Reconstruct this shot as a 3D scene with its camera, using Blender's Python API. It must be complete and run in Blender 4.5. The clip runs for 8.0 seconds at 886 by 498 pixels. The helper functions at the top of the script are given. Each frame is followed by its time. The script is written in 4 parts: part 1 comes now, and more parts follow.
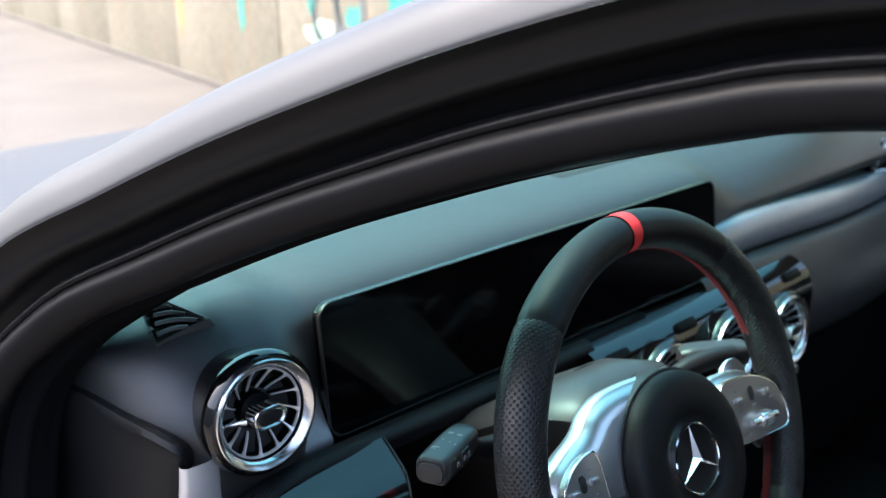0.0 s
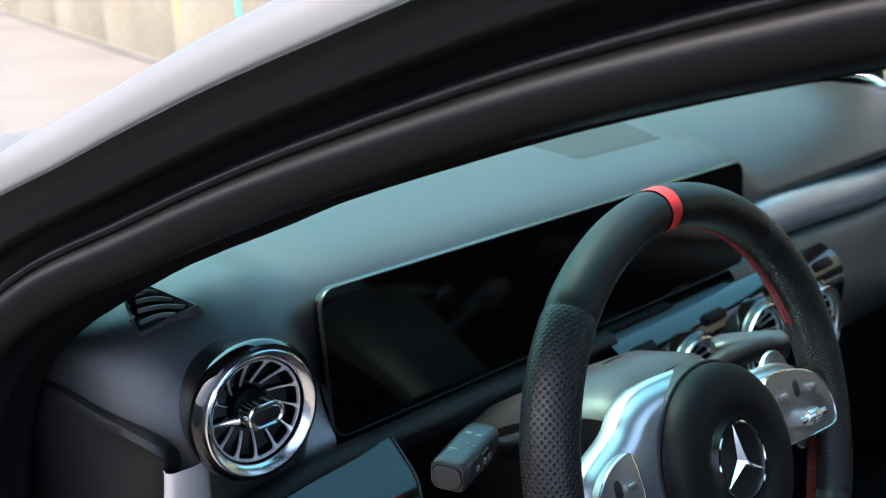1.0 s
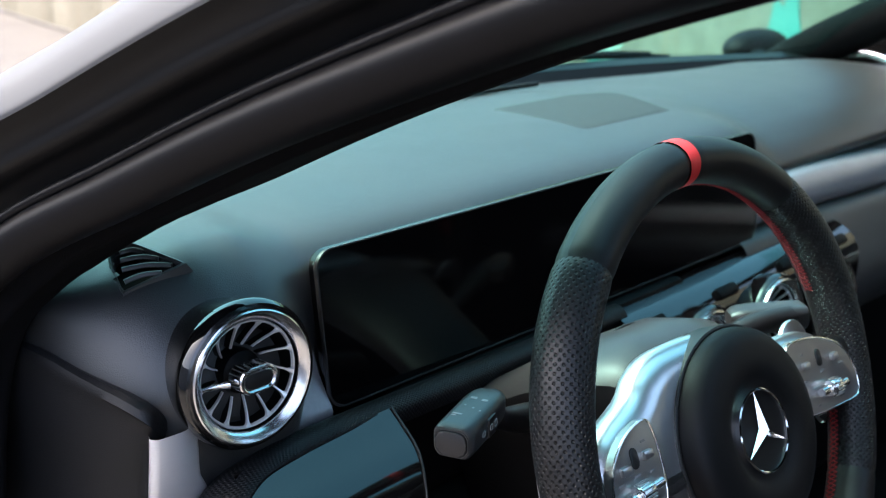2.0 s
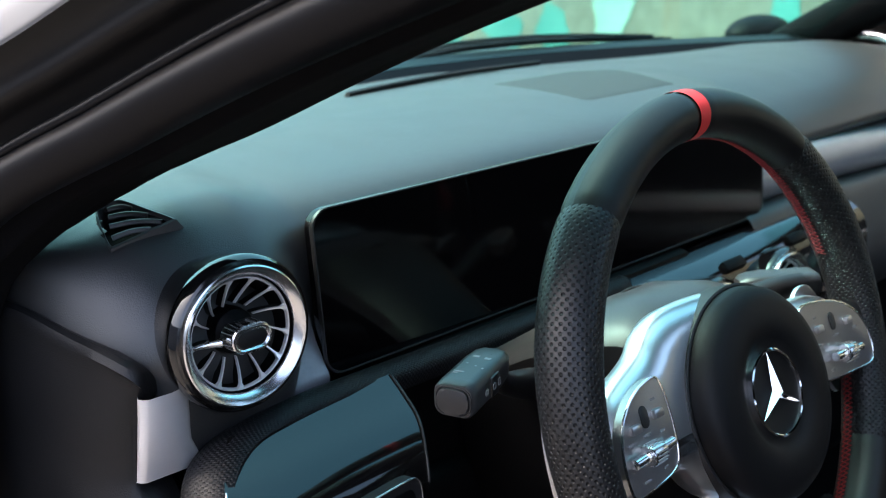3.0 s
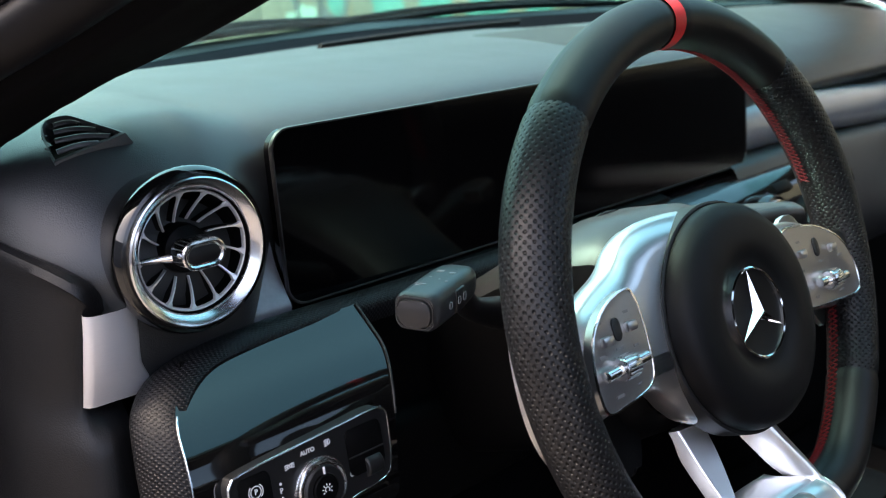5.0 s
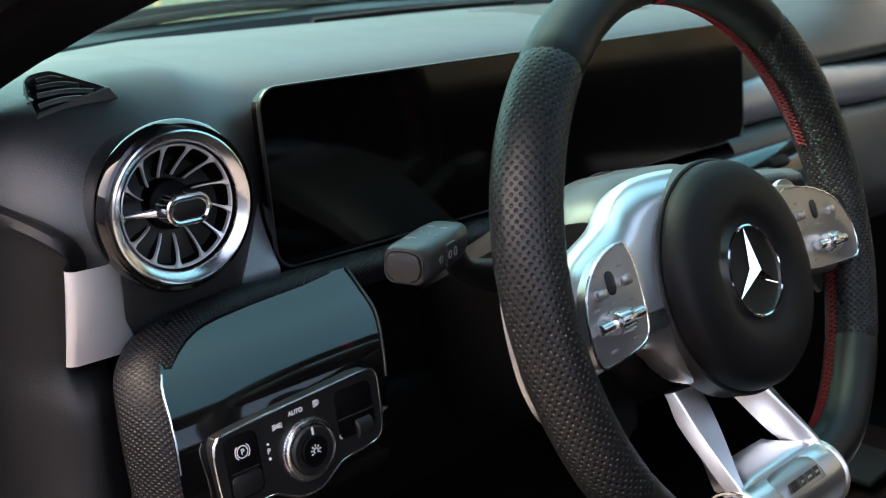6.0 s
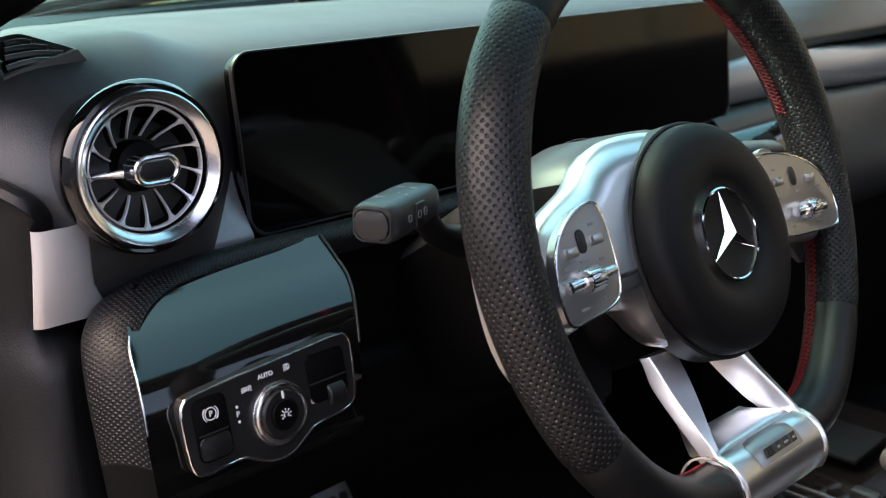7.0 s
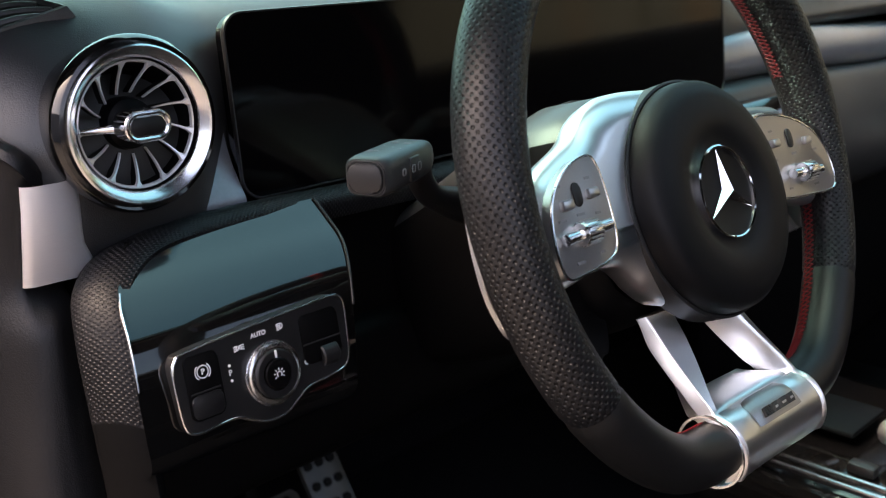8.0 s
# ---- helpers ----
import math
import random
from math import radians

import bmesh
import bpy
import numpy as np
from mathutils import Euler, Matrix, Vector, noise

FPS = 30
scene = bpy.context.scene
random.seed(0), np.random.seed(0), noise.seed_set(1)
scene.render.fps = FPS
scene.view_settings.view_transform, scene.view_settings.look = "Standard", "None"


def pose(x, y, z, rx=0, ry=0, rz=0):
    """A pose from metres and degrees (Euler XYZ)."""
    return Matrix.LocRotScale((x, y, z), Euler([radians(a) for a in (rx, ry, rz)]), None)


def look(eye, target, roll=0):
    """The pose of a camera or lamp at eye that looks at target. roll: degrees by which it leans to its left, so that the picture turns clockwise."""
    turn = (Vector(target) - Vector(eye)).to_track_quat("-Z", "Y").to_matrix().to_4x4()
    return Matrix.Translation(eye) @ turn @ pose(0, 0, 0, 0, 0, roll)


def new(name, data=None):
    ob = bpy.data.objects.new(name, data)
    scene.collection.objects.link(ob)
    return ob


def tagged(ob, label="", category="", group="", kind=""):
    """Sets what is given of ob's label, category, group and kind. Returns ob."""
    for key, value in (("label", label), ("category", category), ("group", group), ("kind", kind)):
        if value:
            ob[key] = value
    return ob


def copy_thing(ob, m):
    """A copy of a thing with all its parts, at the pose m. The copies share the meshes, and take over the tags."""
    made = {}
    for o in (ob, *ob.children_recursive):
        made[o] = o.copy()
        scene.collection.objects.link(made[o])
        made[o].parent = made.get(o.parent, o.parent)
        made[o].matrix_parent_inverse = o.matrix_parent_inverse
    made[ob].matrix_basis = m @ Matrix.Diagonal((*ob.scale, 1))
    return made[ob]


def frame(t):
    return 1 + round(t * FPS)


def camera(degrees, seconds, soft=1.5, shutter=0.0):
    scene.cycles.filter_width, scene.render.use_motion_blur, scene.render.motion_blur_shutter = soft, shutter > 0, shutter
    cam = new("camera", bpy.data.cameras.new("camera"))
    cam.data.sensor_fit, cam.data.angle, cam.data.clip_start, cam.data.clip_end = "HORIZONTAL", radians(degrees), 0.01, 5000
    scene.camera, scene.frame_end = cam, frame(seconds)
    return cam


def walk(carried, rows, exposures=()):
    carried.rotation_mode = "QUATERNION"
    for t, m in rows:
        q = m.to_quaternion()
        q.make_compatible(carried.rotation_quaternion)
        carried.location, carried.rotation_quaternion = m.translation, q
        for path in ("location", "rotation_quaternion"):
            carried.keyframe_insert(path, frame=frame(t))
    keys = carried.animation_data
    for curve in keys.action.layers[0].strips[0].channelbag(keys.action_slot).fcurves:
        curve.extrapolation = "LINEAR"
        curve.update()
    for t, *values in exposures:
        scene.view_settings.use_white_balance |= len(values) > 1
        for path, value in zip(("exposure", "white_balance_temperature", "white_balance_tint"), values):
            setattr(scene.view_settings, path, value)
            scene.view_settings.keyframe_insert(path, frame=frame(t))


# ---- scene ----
cam = camera(46.1, 8.0, soft=1.1)
cam.data.dof.use_dof, cam.data.dof.focus_distance, cam.data.dof.aperture_fstop = True, 0.60, 11.0
PATH = [
    (0, (0.024, 0.035, 1.227), (1.342, 1.416, 0.631), -1.1),
    (0.5, (0.043, 0.073, 1.212), (1.364, 1.452, 0.617), -1.1),
    (1, (0.065, 0.096, 1.19), (1.386, 1.474, 0.593), -1.1),
    (1.5, (0.077, 0.111, 1.17), (1.4, 1.486, 0.572), -0.9),
    (3, (0.092, 0.132, 1.114), (1.42, 1.509, 0.529), -1.1),
    (3.5, (0.1, 0.136, 1.099), (1.43, 1.511, 0.515), -1.1),
    (4, (0.108, 0.134, 1.084), (1.438, 1.51, 0.504), -1.2),
    (4.5, (0.111, 0.131, 1.07), (1.447, 1.503, 0.492), -1.3),
    (6, (0.118, 0.132, 1.028), (1.461, 1.497, 0.452), -1.4),
    (6.5, (0.123, 0.123, 1.018), (1.468, 1.489, 0.446), -1.5),
    (7, (0.128, 0.12, 1.005), (1.471, 1.487, 0.433), -1.5),
    (7.5, (0.13, 0.119, 0.993), (1.476, 1.482, 0.42), -1.6),
    (8, (0.127, 0.12, 0.981), (1.478, 1.48, 0.409), -1.6),
]
walk(cam, [(t, look(eye, target, roll)) for t, eye, target, roll in PATH], exposures=[(0.0, 2.55, 6300, 9.5), (3.5, 2.58, 6650, 12.0), (8.0, 2.60, 7900, 21.0)])

# ---- world and light ----
world = bpy.data.worlds.new("world")
scene.world = world
world.use_nodes = True
wn = world.node_tree
sky = wn.nodes.new("ShaderNodeTexSky")
sky.sky_type, sky.sun_disc = "NISHITA", False
sky.sun_elevation, sky.sun_rotation = radians(58), radians(-40)
sky.air_density, sky.dust_density, sky.ozone_density = 1.0, 6.0, 1.0
wn.links.new(sky.outputs["Color"], wn.nodes["Background"].inputs["Color"])
wn.nodes["Background"].inputs["Strength"].default_value = 0.15
sun_data = bpy.data.lights.new("sun", "SUN")
sun_data.energy, sun_data.angle, sun_data.color = 0.9, radians(40), (1.0, 0.95, 0.88)
sun = new("sun", sun_data)
sun.matrix_world = look((-3.2, 3.8, 8.0), (0, 0, 0))

# ---- materials ----


def nodes_of(name):
    m = bpy.data.materials.new(name)
    m.use_nodes = True
    nt = m.node_tree
    return m, nt, nt.nodes["Principled BSDF"]


def add(nt, kind, **inputs):
    n = nt.nodes.new(kind)
    for key, v in inputs.items():
        n.inputs[key.replace("_", " ")].default_value = v
    return n


def calc(nt, op, a, b=None, c=None):
    n = nt.nodes.new("ShaderNodeMath")
    n.operation = op
    for i, v in enumerate((a, b, c)):
        if v is None:
            continue
        if isinstance(v, (int, float)):
            n.inputs[i].default_value = v
        else:
            nt.links.new(v, n.inputs[i])
    return n.outputs[0]


def ramp(nt, fac, stops):
    n = nt.nodes.new("ShaderNodeValToRGB")
    e = n.color_ramp.elements
    while len(e) < len(stops):
        e.new(0.5)
    for el, (p, c) in zip(e, stops):
        el.position, el.color = p, (*c, 1) if len(c) == 3 else c
    nt.links.new(fac, n.inputs[0])
    return n.outputs[0]


def simple(name, color, rough, metal=0.0, grain=200.0, bump=0.1, vary=0.15, coat=0.0, spec=0.5, stretch=(1, 1, 1), dist=0.0005):
    """A surface with two scales of variation in colour and roughness and a fine bump."""
    m, nt, p = nodes_of(name)
    co = add(nt, "ShaderNodeTexCoord").outputs["Object"]
    mp = add(nt, "ShaderNodeMapping")
    mp.inputs["Scale"].default_value = stretch
    nt.links.new(co, mp.inputs[0])
    fine = add(nt, "ShaderNodeTexNoise", Scale=grain, Detail=4.0)
    wide = add(nt, "ShaderNodeTexNoise", Scale=grain / 18, Detail=3.0)
    nt.links.new(mp.outputs[0], fine.inputs["Vector"])
    nt.links.new(co, wide.inputs["Vector"])
    both = calc(nt, "ADD", calc(nt, "MULTIPLY", fine.outputs[0], 0.4), calc(nt, "MULTIPLY", wide.outputs[0], 0.6))
    lo = [c * (1 - vary) for c in color]
    hi = [min(1, c * (1 + vary)) for c in color]
    nt.links.new(ramp(nt, both, [(0.3, lo), (0.7, hi)]), p.inputs["Base Color"])
    nt.links.new(calc(nt, "ADD", calc(nt, "MULTIPLY", both, 0.16 * rough + 0.02), rough - 0.08 * rough), p.inputs["Roughness"])
    p.inputs["Metallic"].default_value = metal
    p.inputs["Coat Weight"].default_value = coat
    p.inputs["Coat Roughness"].default_value = 0.04
    p.inputs["Specular IOR Level"].default_value = spec
    if bump:
        b = add(nt, "ShaderNodeBump", Strength=bump, Distance=dist)
        nt.links.new(fine.outputs[0], b.inputs["Height"])
        nt.links.new(b.outputs[0], p.inputs["Normal"])
    return m


def leather(name, color, rough, cell=420.0, bump=0.35, spec=0.5):
    """Grained leather: small rounded cells over a slow undulation."""
    m, nt, p = nodes_of(name)
    co = add(nt, "ShaderNodeTexCoord").outputs["Object"]
    warp = add(nt, "ShaderNodeTexNoise", Scale=90.0, Detail=2.0)
    nt.links.new(co, warp.inputs["Vector"])
    mix = nt.nodes.new("ShaderNodeMix")
    mix.data_type, mix.inputs[0].default_value = "VECTOR", 0.006
    nt.links.new(co, mix.inputs[4])
    nt.links.new(warp.outputs["Color"], mix.inputs[5])
    vor = add(nt, "ShaderNodeTexVoronoi", Scale=cell)
    vor.feature = "DISTANCE_TO_EDGE"
    nt.links.new(mix.outputs[1], vor.inputs["Vector"])
    fine = add(nt, "ShaderNodeTexNoise", Scale=cell * 3, Detail=3.0)
    nt.links.new(co, fine.inputs["Vector"])
    wide = add(nt, "ShaderNodeTexNoise", Scale=14.0, Detail=3.0)
    nt.links.new(co, wide.inputs["Vector"])
    height = calc(nt, "ADD", calc(nt, "MINIMUM", vor.outputs[0], 0.22), calc(nt, "MULTIPLY", fine.outputs[0], 0.06))
    lo, hi = [c * 0.8 for c in color], [c * 1.2 for c in color]
    nt.links.new(ramp(nt, wide.outputs[0], [(0.3, lo), (0.7, hi)]), p.inputs["Base Color"])
    nt.links.new(calc(nt, "ADD", calc(nt, "MULTIPLY", wide.outputs[0], 0.14), rough - 0.07), p.inputs["Roughness"])
    p.inputs["Specular IOR Level"].default_value = spec
    b = add(nt, "ShaderNodeBump", Strength=bump, Distance=0.0006)
    nt.links.new(height, b.inputs["Height"])
    nt.links.new(b.outputs[0], p.inputs["Normal"])
    return m


def perforated(name, color, rough, pitch, radius, depth, dark=0.25, spec=0.3):
    """Rows of round dots set in staggered rows along the surface's own run and girth."""
    m, nt, p = nodes_of(name)
    uv = nt.nodes.new("ShaderNodeUVMap")
    sep = nt.nodes.new("ShaderNodeSeparateXYZ")
    nt.links.new(uv.outputs[0], sep.inputs[0])
    a = calc(nt, "DIVIDE", sep.outputs[0], pitch)
    b = calc(nt, "DIVIDE", sep.outputs[1], pitch)

    def lattice(off):
        x = calc(nt, "SUBTRACT", calc(nt, "FRACT", calc(nt, "ADD", a, off)), 0.5)
        y = calc(nt, "SUBTRACT", calc(nt, "FRACT", calc(nt, "ADD", b, off)), 0.5)
        return calc(nt, "SQRT", calc(nt, "ADD", calc(nt, "MULTIPLY", x, x), calc(nt, "MULTIPLY", y, y)))
    d = calc(nt, "MINIMUM", lattice(0.0), lattice(0.5))
    mr = nt.nodes.new("ShaderNodeMapRange")
    mr.interpolation_type = "SMOOTHSTEP"
    mr.inputs["From Min"].default_value, mr.inputs["From Max"].default_value = radius * 0.55, radius * 1.5
    nt.links.new(d, mr.inputs["Value"])
    wide = add(nt, "ShaderNodeTexNoise", Scale=20.0, Detail=3.0)
    fine = add(nt, "ShaderNodeTexNoise", Scale=1400.0, Detail=3.0)
    co = add(nt, "ShaderNodeTexCoord").outputs["Object"]
    nt.links.new(co, wide.inputs["Vector"])
    nt.links.new(co, fine.inputs["Vector"])
    base = ramp(nt, wide.outputs[0], [(0.3, [c * 0.82 for c in color]), (0.7, [c * 1.18 for c in color])])
    mul = nt.nodes.new("ShaderNodeMix")
    mul.data_type = "RGBA"
    mul.inputs[6].default_value = (*[c * dark for c in color], 1)
    nt.links.new(mr.outputs[0], mul.inputs[0])
    nt.links.new(base, mul.inputs[7])
    nt.links.new(mul.outputs[2], p.inputs["Base Color"])
    nt.links.new(calc(nt, "ADD", calc(nt, "MULTIPLY", wide.outputs[0], 0.14), rough - 0.07), p.inputs["Roughness"])
    p.inputs["Specular IOR Level"].default_value = spec
    bp = add(nt, "ShaderNodeBump", Strength=abs(depth), Distance=0.0008)
    bp.invert = depth < 0
    nt.links.new(calc(nt, "ADD", mr.outputs[0], calc(nt, "MULTIPLY", fine.outputs[0], 0.12)), bp.inputs["Height"])
    nt.links.new(bp.outputs[0], p.inputs["Normal"])
    return m


def pane(name, tint, gloss=0.03):
    """Thin glass: tinted see-through with a mirror sheen that grows towards grazing."""
    m = bpy.data.materials.new(name)
    m.use_nodes = True
    nt = m.node_tree
    nt.nodes.clear()
    out = nt.nodes.new("ShaderNodeOutputMaterial")
    tr = nt.nodes.new("ShaderNodeBsdfTransparent")
    tr.inputs[0].default_value = (*tint, 1)
    gl = nt.nodes.new("ShaderNodeBsdfGlossy")
    gl.inputs["Roughness"].default_value = 0.02
    lw = nt.nodes.new("ShaderNodeLayerWeight")
    lw.inputs[0].default_value = 0.5
    share = calc(nt, "ADD", calc(nt, "MULTIPLY", calc(nt, "POWER", lw.outputs["Facing"], 5.0), 0.9), gloss)
    mx = nt.nodes.new("ShaderNodeMixShader")
    nt.links.new(share, mx.inputs[0])
    nt.links.new(tr.outputs[0], mx.inputs[1])
    nt.links.new(gl.outputs[0], mx.inputs[2])
    nt.links.new(mx.outputs[0], out.inputs[0])
    return m


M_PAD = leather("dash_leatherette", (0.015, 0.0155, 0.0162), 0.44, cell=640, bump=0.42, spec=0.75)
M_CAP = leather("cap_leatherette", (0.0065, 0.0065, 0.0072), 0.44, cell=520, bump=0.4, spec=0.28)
M_LEATHER = leather("wheel_leather", (0.006, 0.006, 0.006), 0.44, cell=800, bump=0.14, spec=0.30)
M_AIRBAG = leather("airbag_vinyl", (0.0045, 0.0045, 0.005), 0.5, cell=1100, bump=0.16, spec=0.18)
M_PERF = perforated("perforated_leather", (0.0075, 0.0074, 0.0080), 0.40, 0.0046, 0.158, 1.0, 0.04, 0.34)
M_DIMPLE = perforated("dimpled_trim", (0.0045, 0.0045, 0.0052), 0.42, 0.0031, 0.2, -0.6, 1.3, 0.2)
M_PLASTIC = simple("black_plastic", (0.0018, 0.0018, 0.002), 0.5, grain=900, bump=0.12, spec=0.08)
# Lightened to carry the sky light on the cowl top and stalk sleeve.
M_COWL = simple("lit_grey_plastic", (0.018, 0.0185, 0.019), 0.38, grain=900, bump=0.08, spec=0.6)
M_SOFT = simple("soft_black_plastic", (0.008, 0.008, 0.0085), 0.42, grain=700, bump=0.08, spec=0.38)
M_GLOSS = simple("piano_black", (0.003, 0.003, 0.003), 0.05, grain=60, bump=0.0, coat=0.6, spec=0.4)
M_SCREEN = simple("screen_glass", (0.001, 0.001, 0.0012), 0.07, grain=40, bump=0.0, spec=0.22)
M_BEZEL = simple("screen_bezel", (0.012, 0.012, 0.0125), 0.4, grain=500, bump=0.05)
M_CHROME = simple("satin_chrome", (0.84, 0.84, 0.845), 0.19, 1.0, grain=300, bump=0.0, vary=0.03)
M_BLADE = simple("satin_vent_blade", (0.66, 0.66, 0.66), 0.3, 0.6, grain=300, bump=0.0, vary=0.04)
M_BRIGHT = simple("bright_chrome", (0.8, 0.8, 0.8), 0.07, 1.0, grain=100, bump=0.0, vary=0.03)
M_SPOKE = simple("silver_paint", (0.82, 0.815, 0.81), 0.3, 1.0, grain=120, bump=0.0, vary=0.03)
M_BRUSH = simple("brushed_aluminium", (0.68, 0.67, 0.68), 0.4, 0.65, grain=260, bump=0.06, vary=0.06, stretch=(1, 1, 14))
M_GREY = simple("satin_grey_trim", (0.26, 0.265, 0.29), 0.36, 0.6, grain=300, bump=0.04)
M_PADGREY = simple("switch_pad_grey", (0.36, 0.35, 0.34), 0.32, 0.85, grain=600, bump=0.06, vary=0.06)
M_KEY = simple("switch_key", (0.55, 0.54, 0.53), 0.28, 0.9, grain=400, bump=0.02, vary=0.05)
M_RED = simple("red_leather", (0.62, 0.02, 0.022), 0.5, grain=900, bump=0.15)
M_THREAD = simple("red_thread", (0.19, 0.006, 0.010), 0.6, grain=1500, bump=0.2)
M_PAINT = simple("grey_body_paint", (0.040, 0.041, 0.045), 0.46, 0.3, grain=1200, bump=0.0, vary=0.05, coat=0.04)
M_RUBBER = simple("rubber_seal", (0.0035, 0.0035, 0.0042), 0.40, grain=600, bump=0.1, spec=0.15)
# Body-grey flange with the opening's shade put into its colour.
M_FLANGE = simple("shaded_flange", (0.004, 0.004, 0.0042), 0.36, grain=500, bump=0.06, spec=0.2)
M_GRILLE = simple("speaker_cloth", (0.010, 0.010, 0.010), 0.62, grain=1500, bump=0.3, spec=0.5)
M_FABRIC = simple("woven_pillar_cloth", (0.003, 0.003, 0.0036), 0.9, grain=1300, bump=0.5, spec=0.08)
M_CARPET = simple("black_carpet", (0.004, 0.004, 0.0045), 0.95, grain=1200, bump=0.8, spec=0.15, dist=0.002)
M_INK = simple("white_print", (0.75, 0.75, 0.75), 0.5, grain=400, bump=0.0, vary=0.03)
M_INKDIM = simple("grey_print", (0.2, 0.2, 0.2), 0.45, grain=400, bump=0.0, vary=0.05)
M_BLACKINK = simple("black_print", (0.01, 0.01, 0.01), 0.5, grain=400, bump=0.0, vary=0.05)
M_PEDAL = simple("pedal_steel", (0.14, 0.14, 0.14), 0.4, 0.9, grain=400, bump=0.05)
M_WINDSCREEN = pane("windscreen_glass", (0.40, 0.86, 0.78))
M_SIDEGLASS = pane("side_glass", (0.72, 0.84, 0.8))

# ---- mesh helpers ----


def thing(name, label="", category="", group="", kind="", m=None):
    ob = new(name)
    ob.empty_display_size = 0.05
    if m is not None:
        ob.matrix_basis = m
    return tagged(ob, label, category, group, kind)


def mesh_of(name, bm, material, smooth=True):
    bmesh.ops.recalc_face_normals(bm, faces=bm.faces)
    me = bpy.data.meshes.new(name)
    bm.to_mesh(me)
    bm.free()
    if smooth:
        for f in me.polygons:
            f.use_smooth = True
        me.set_sharp_from_angle(angle=radians(38))
    for mt in material if isinstance(material, (list, tuple)) else (material,):
        me.materials.append(mt)
    return me


def part(name, bm, material, parent=None, label="", smooth=True):
    ob = new(name, mesh_of(name, bm, material, smooth))
    ob.parent = parent
    if label:
        ob["label"] = label
    return ob


def spline(pts, n):
    """n points along a smooth curve through the control points (centripetal-like Catmull-Rom, evenly in parameter)."""
    p = [np.array(q, float) for q in pts]
    p = [2 * p[0] - p[1]] + p + [2 * p[-1] - p[-2]]
    out = []
    for i in range(n):
        s = i / (n - 1) * (len(p) - 3)
        k = min(int(s), len(p) - 4)
        t = s - k
        a, b, c, d = p[k:k + 4]
        out.append(0.5 * (2 * b + (c - a) * t + (2 * a - 5 * b + 4 * c - d) * t * t + (3 * b - 3 * c + d - a) * t ** 3))
    return out


def ring_spline(pts, n):
    p = [np.array(q, float) for q in pts]
    L = len(p)
    out = []
    for i in range(n):
        s = i / n * L
        k = int(s) % L
        t = s - int(s)
        a, b, c, d = p[k - 1], p[k], p[(k + 1) % L], p[(k + 2) % L]
        out.append(0.5 * (2 * b + (c - a) * t + (2 * a - 5 * b + 4 * c - d) * t * t + (3 * b - 3 * c + d - a) * t ** 3))
    return out


def loft(rows, closed_rows=False, closed_cols=False, caps=False, uv=None):
    """Faces between rows of points. uv: a function of row and column that gives metres along the sheet."""
    bm = bmesh.new()
    lay = bm.loops.layers.uv.new("UVMap") if uv else None
    vs = [[bm.verts.new(tuple(p)) for p in r] for r in rows]
    nr, nc = len(vs), len(vs[0])
    for i in range(nr if closed_rows else nr - 1):
        for j in range(nc if closed_cols else nc - 1):
            ids = [(i, j), (i, j + 1), (i + 1, j + 1), (i + 1, j)]
            f = bm.faces.new([vs[a % nr][b % nc] for a, b in ids])
            if uv:
                for lp, (a, b) in zip(f.loops, ids):
                    lp[lay].uv = uv(a, b)
    if caps:
        bm.faces.new(vs[0])
        bm.faces.new(vs[-1])
    return bm


def thicken(bm, d):
    """Gives a sheet a real thickness d behind it."""
    bmesh.ops.recalc_face_normals(bm, faces=bm.faces)
    bmesh.ops.solidify(bm, geom=bm.faces[:], thickness=d)
    return bm


def box(sx, sy, sz, at=(0, 0, 0), bevel=0.0, seg=2, turn=None):
    bm = bmesh.new()
    bmesh.ops.create_cube(bm, size=1.0)
    bmesh.ops.scale(bm, vec=(sx, sy, sz), verts=bm.verts)
    if bevel:
        bmesh.ops.bevel(bm, geom=bm.edges[:], offset=bevel, segments=seg, affect="EDGES", profile=0.5)
    if turn is not None:
        bmesh.ops.transform(bm, matrix=turn, verts=bm.verts)
    bmesh.ops.translate(bm, vec=at, verts=bm.verts)
    return bm


def plate(outline, z0, z1, bevel=0.0, seg=2):
    """A solid from an outline in x, y between z0 and z1, with its front edge rounded."""
    bm = bmesh.new()
    low = [bm.verts.new((x, y, z0)) for x, y in outline]
    top = [bm.verts.new((x, y, z1)) for x, y in outline]
    n = len(low)
    f1 = bm.faces.new(top)
    bm.faces.new(low[::-1])
    for i in range(n):
        bm.faces.new((low[i], low[(i + 1) % n], top[(i + 1) % n], top[i]))
    if bevel:
        bmesh.ops.bevel(bm, geom=list(f1.edges), offset=bevel, segments=seg, affect="EDGES", profile=0.5)
    return bm


def lathe(profile, n=48, sweep=360.0, start=0.0):
    """A turned form round z from (radius, height) pairs."""
    closed = sweep >= 359.9
    k = n if closed else n + 1
    rows = []
    for i in range(k):
        a = radians(start + sweep * i / n)
        rows.append([(r * math.cos(a), r * math.sin(a), h) for r, h in profile])
    bm = loft(rows, closed_rows=closed)
    bmesh.ops.remove_doubles(bm, verts=bm.verts, dist=1e-6)
    return bm


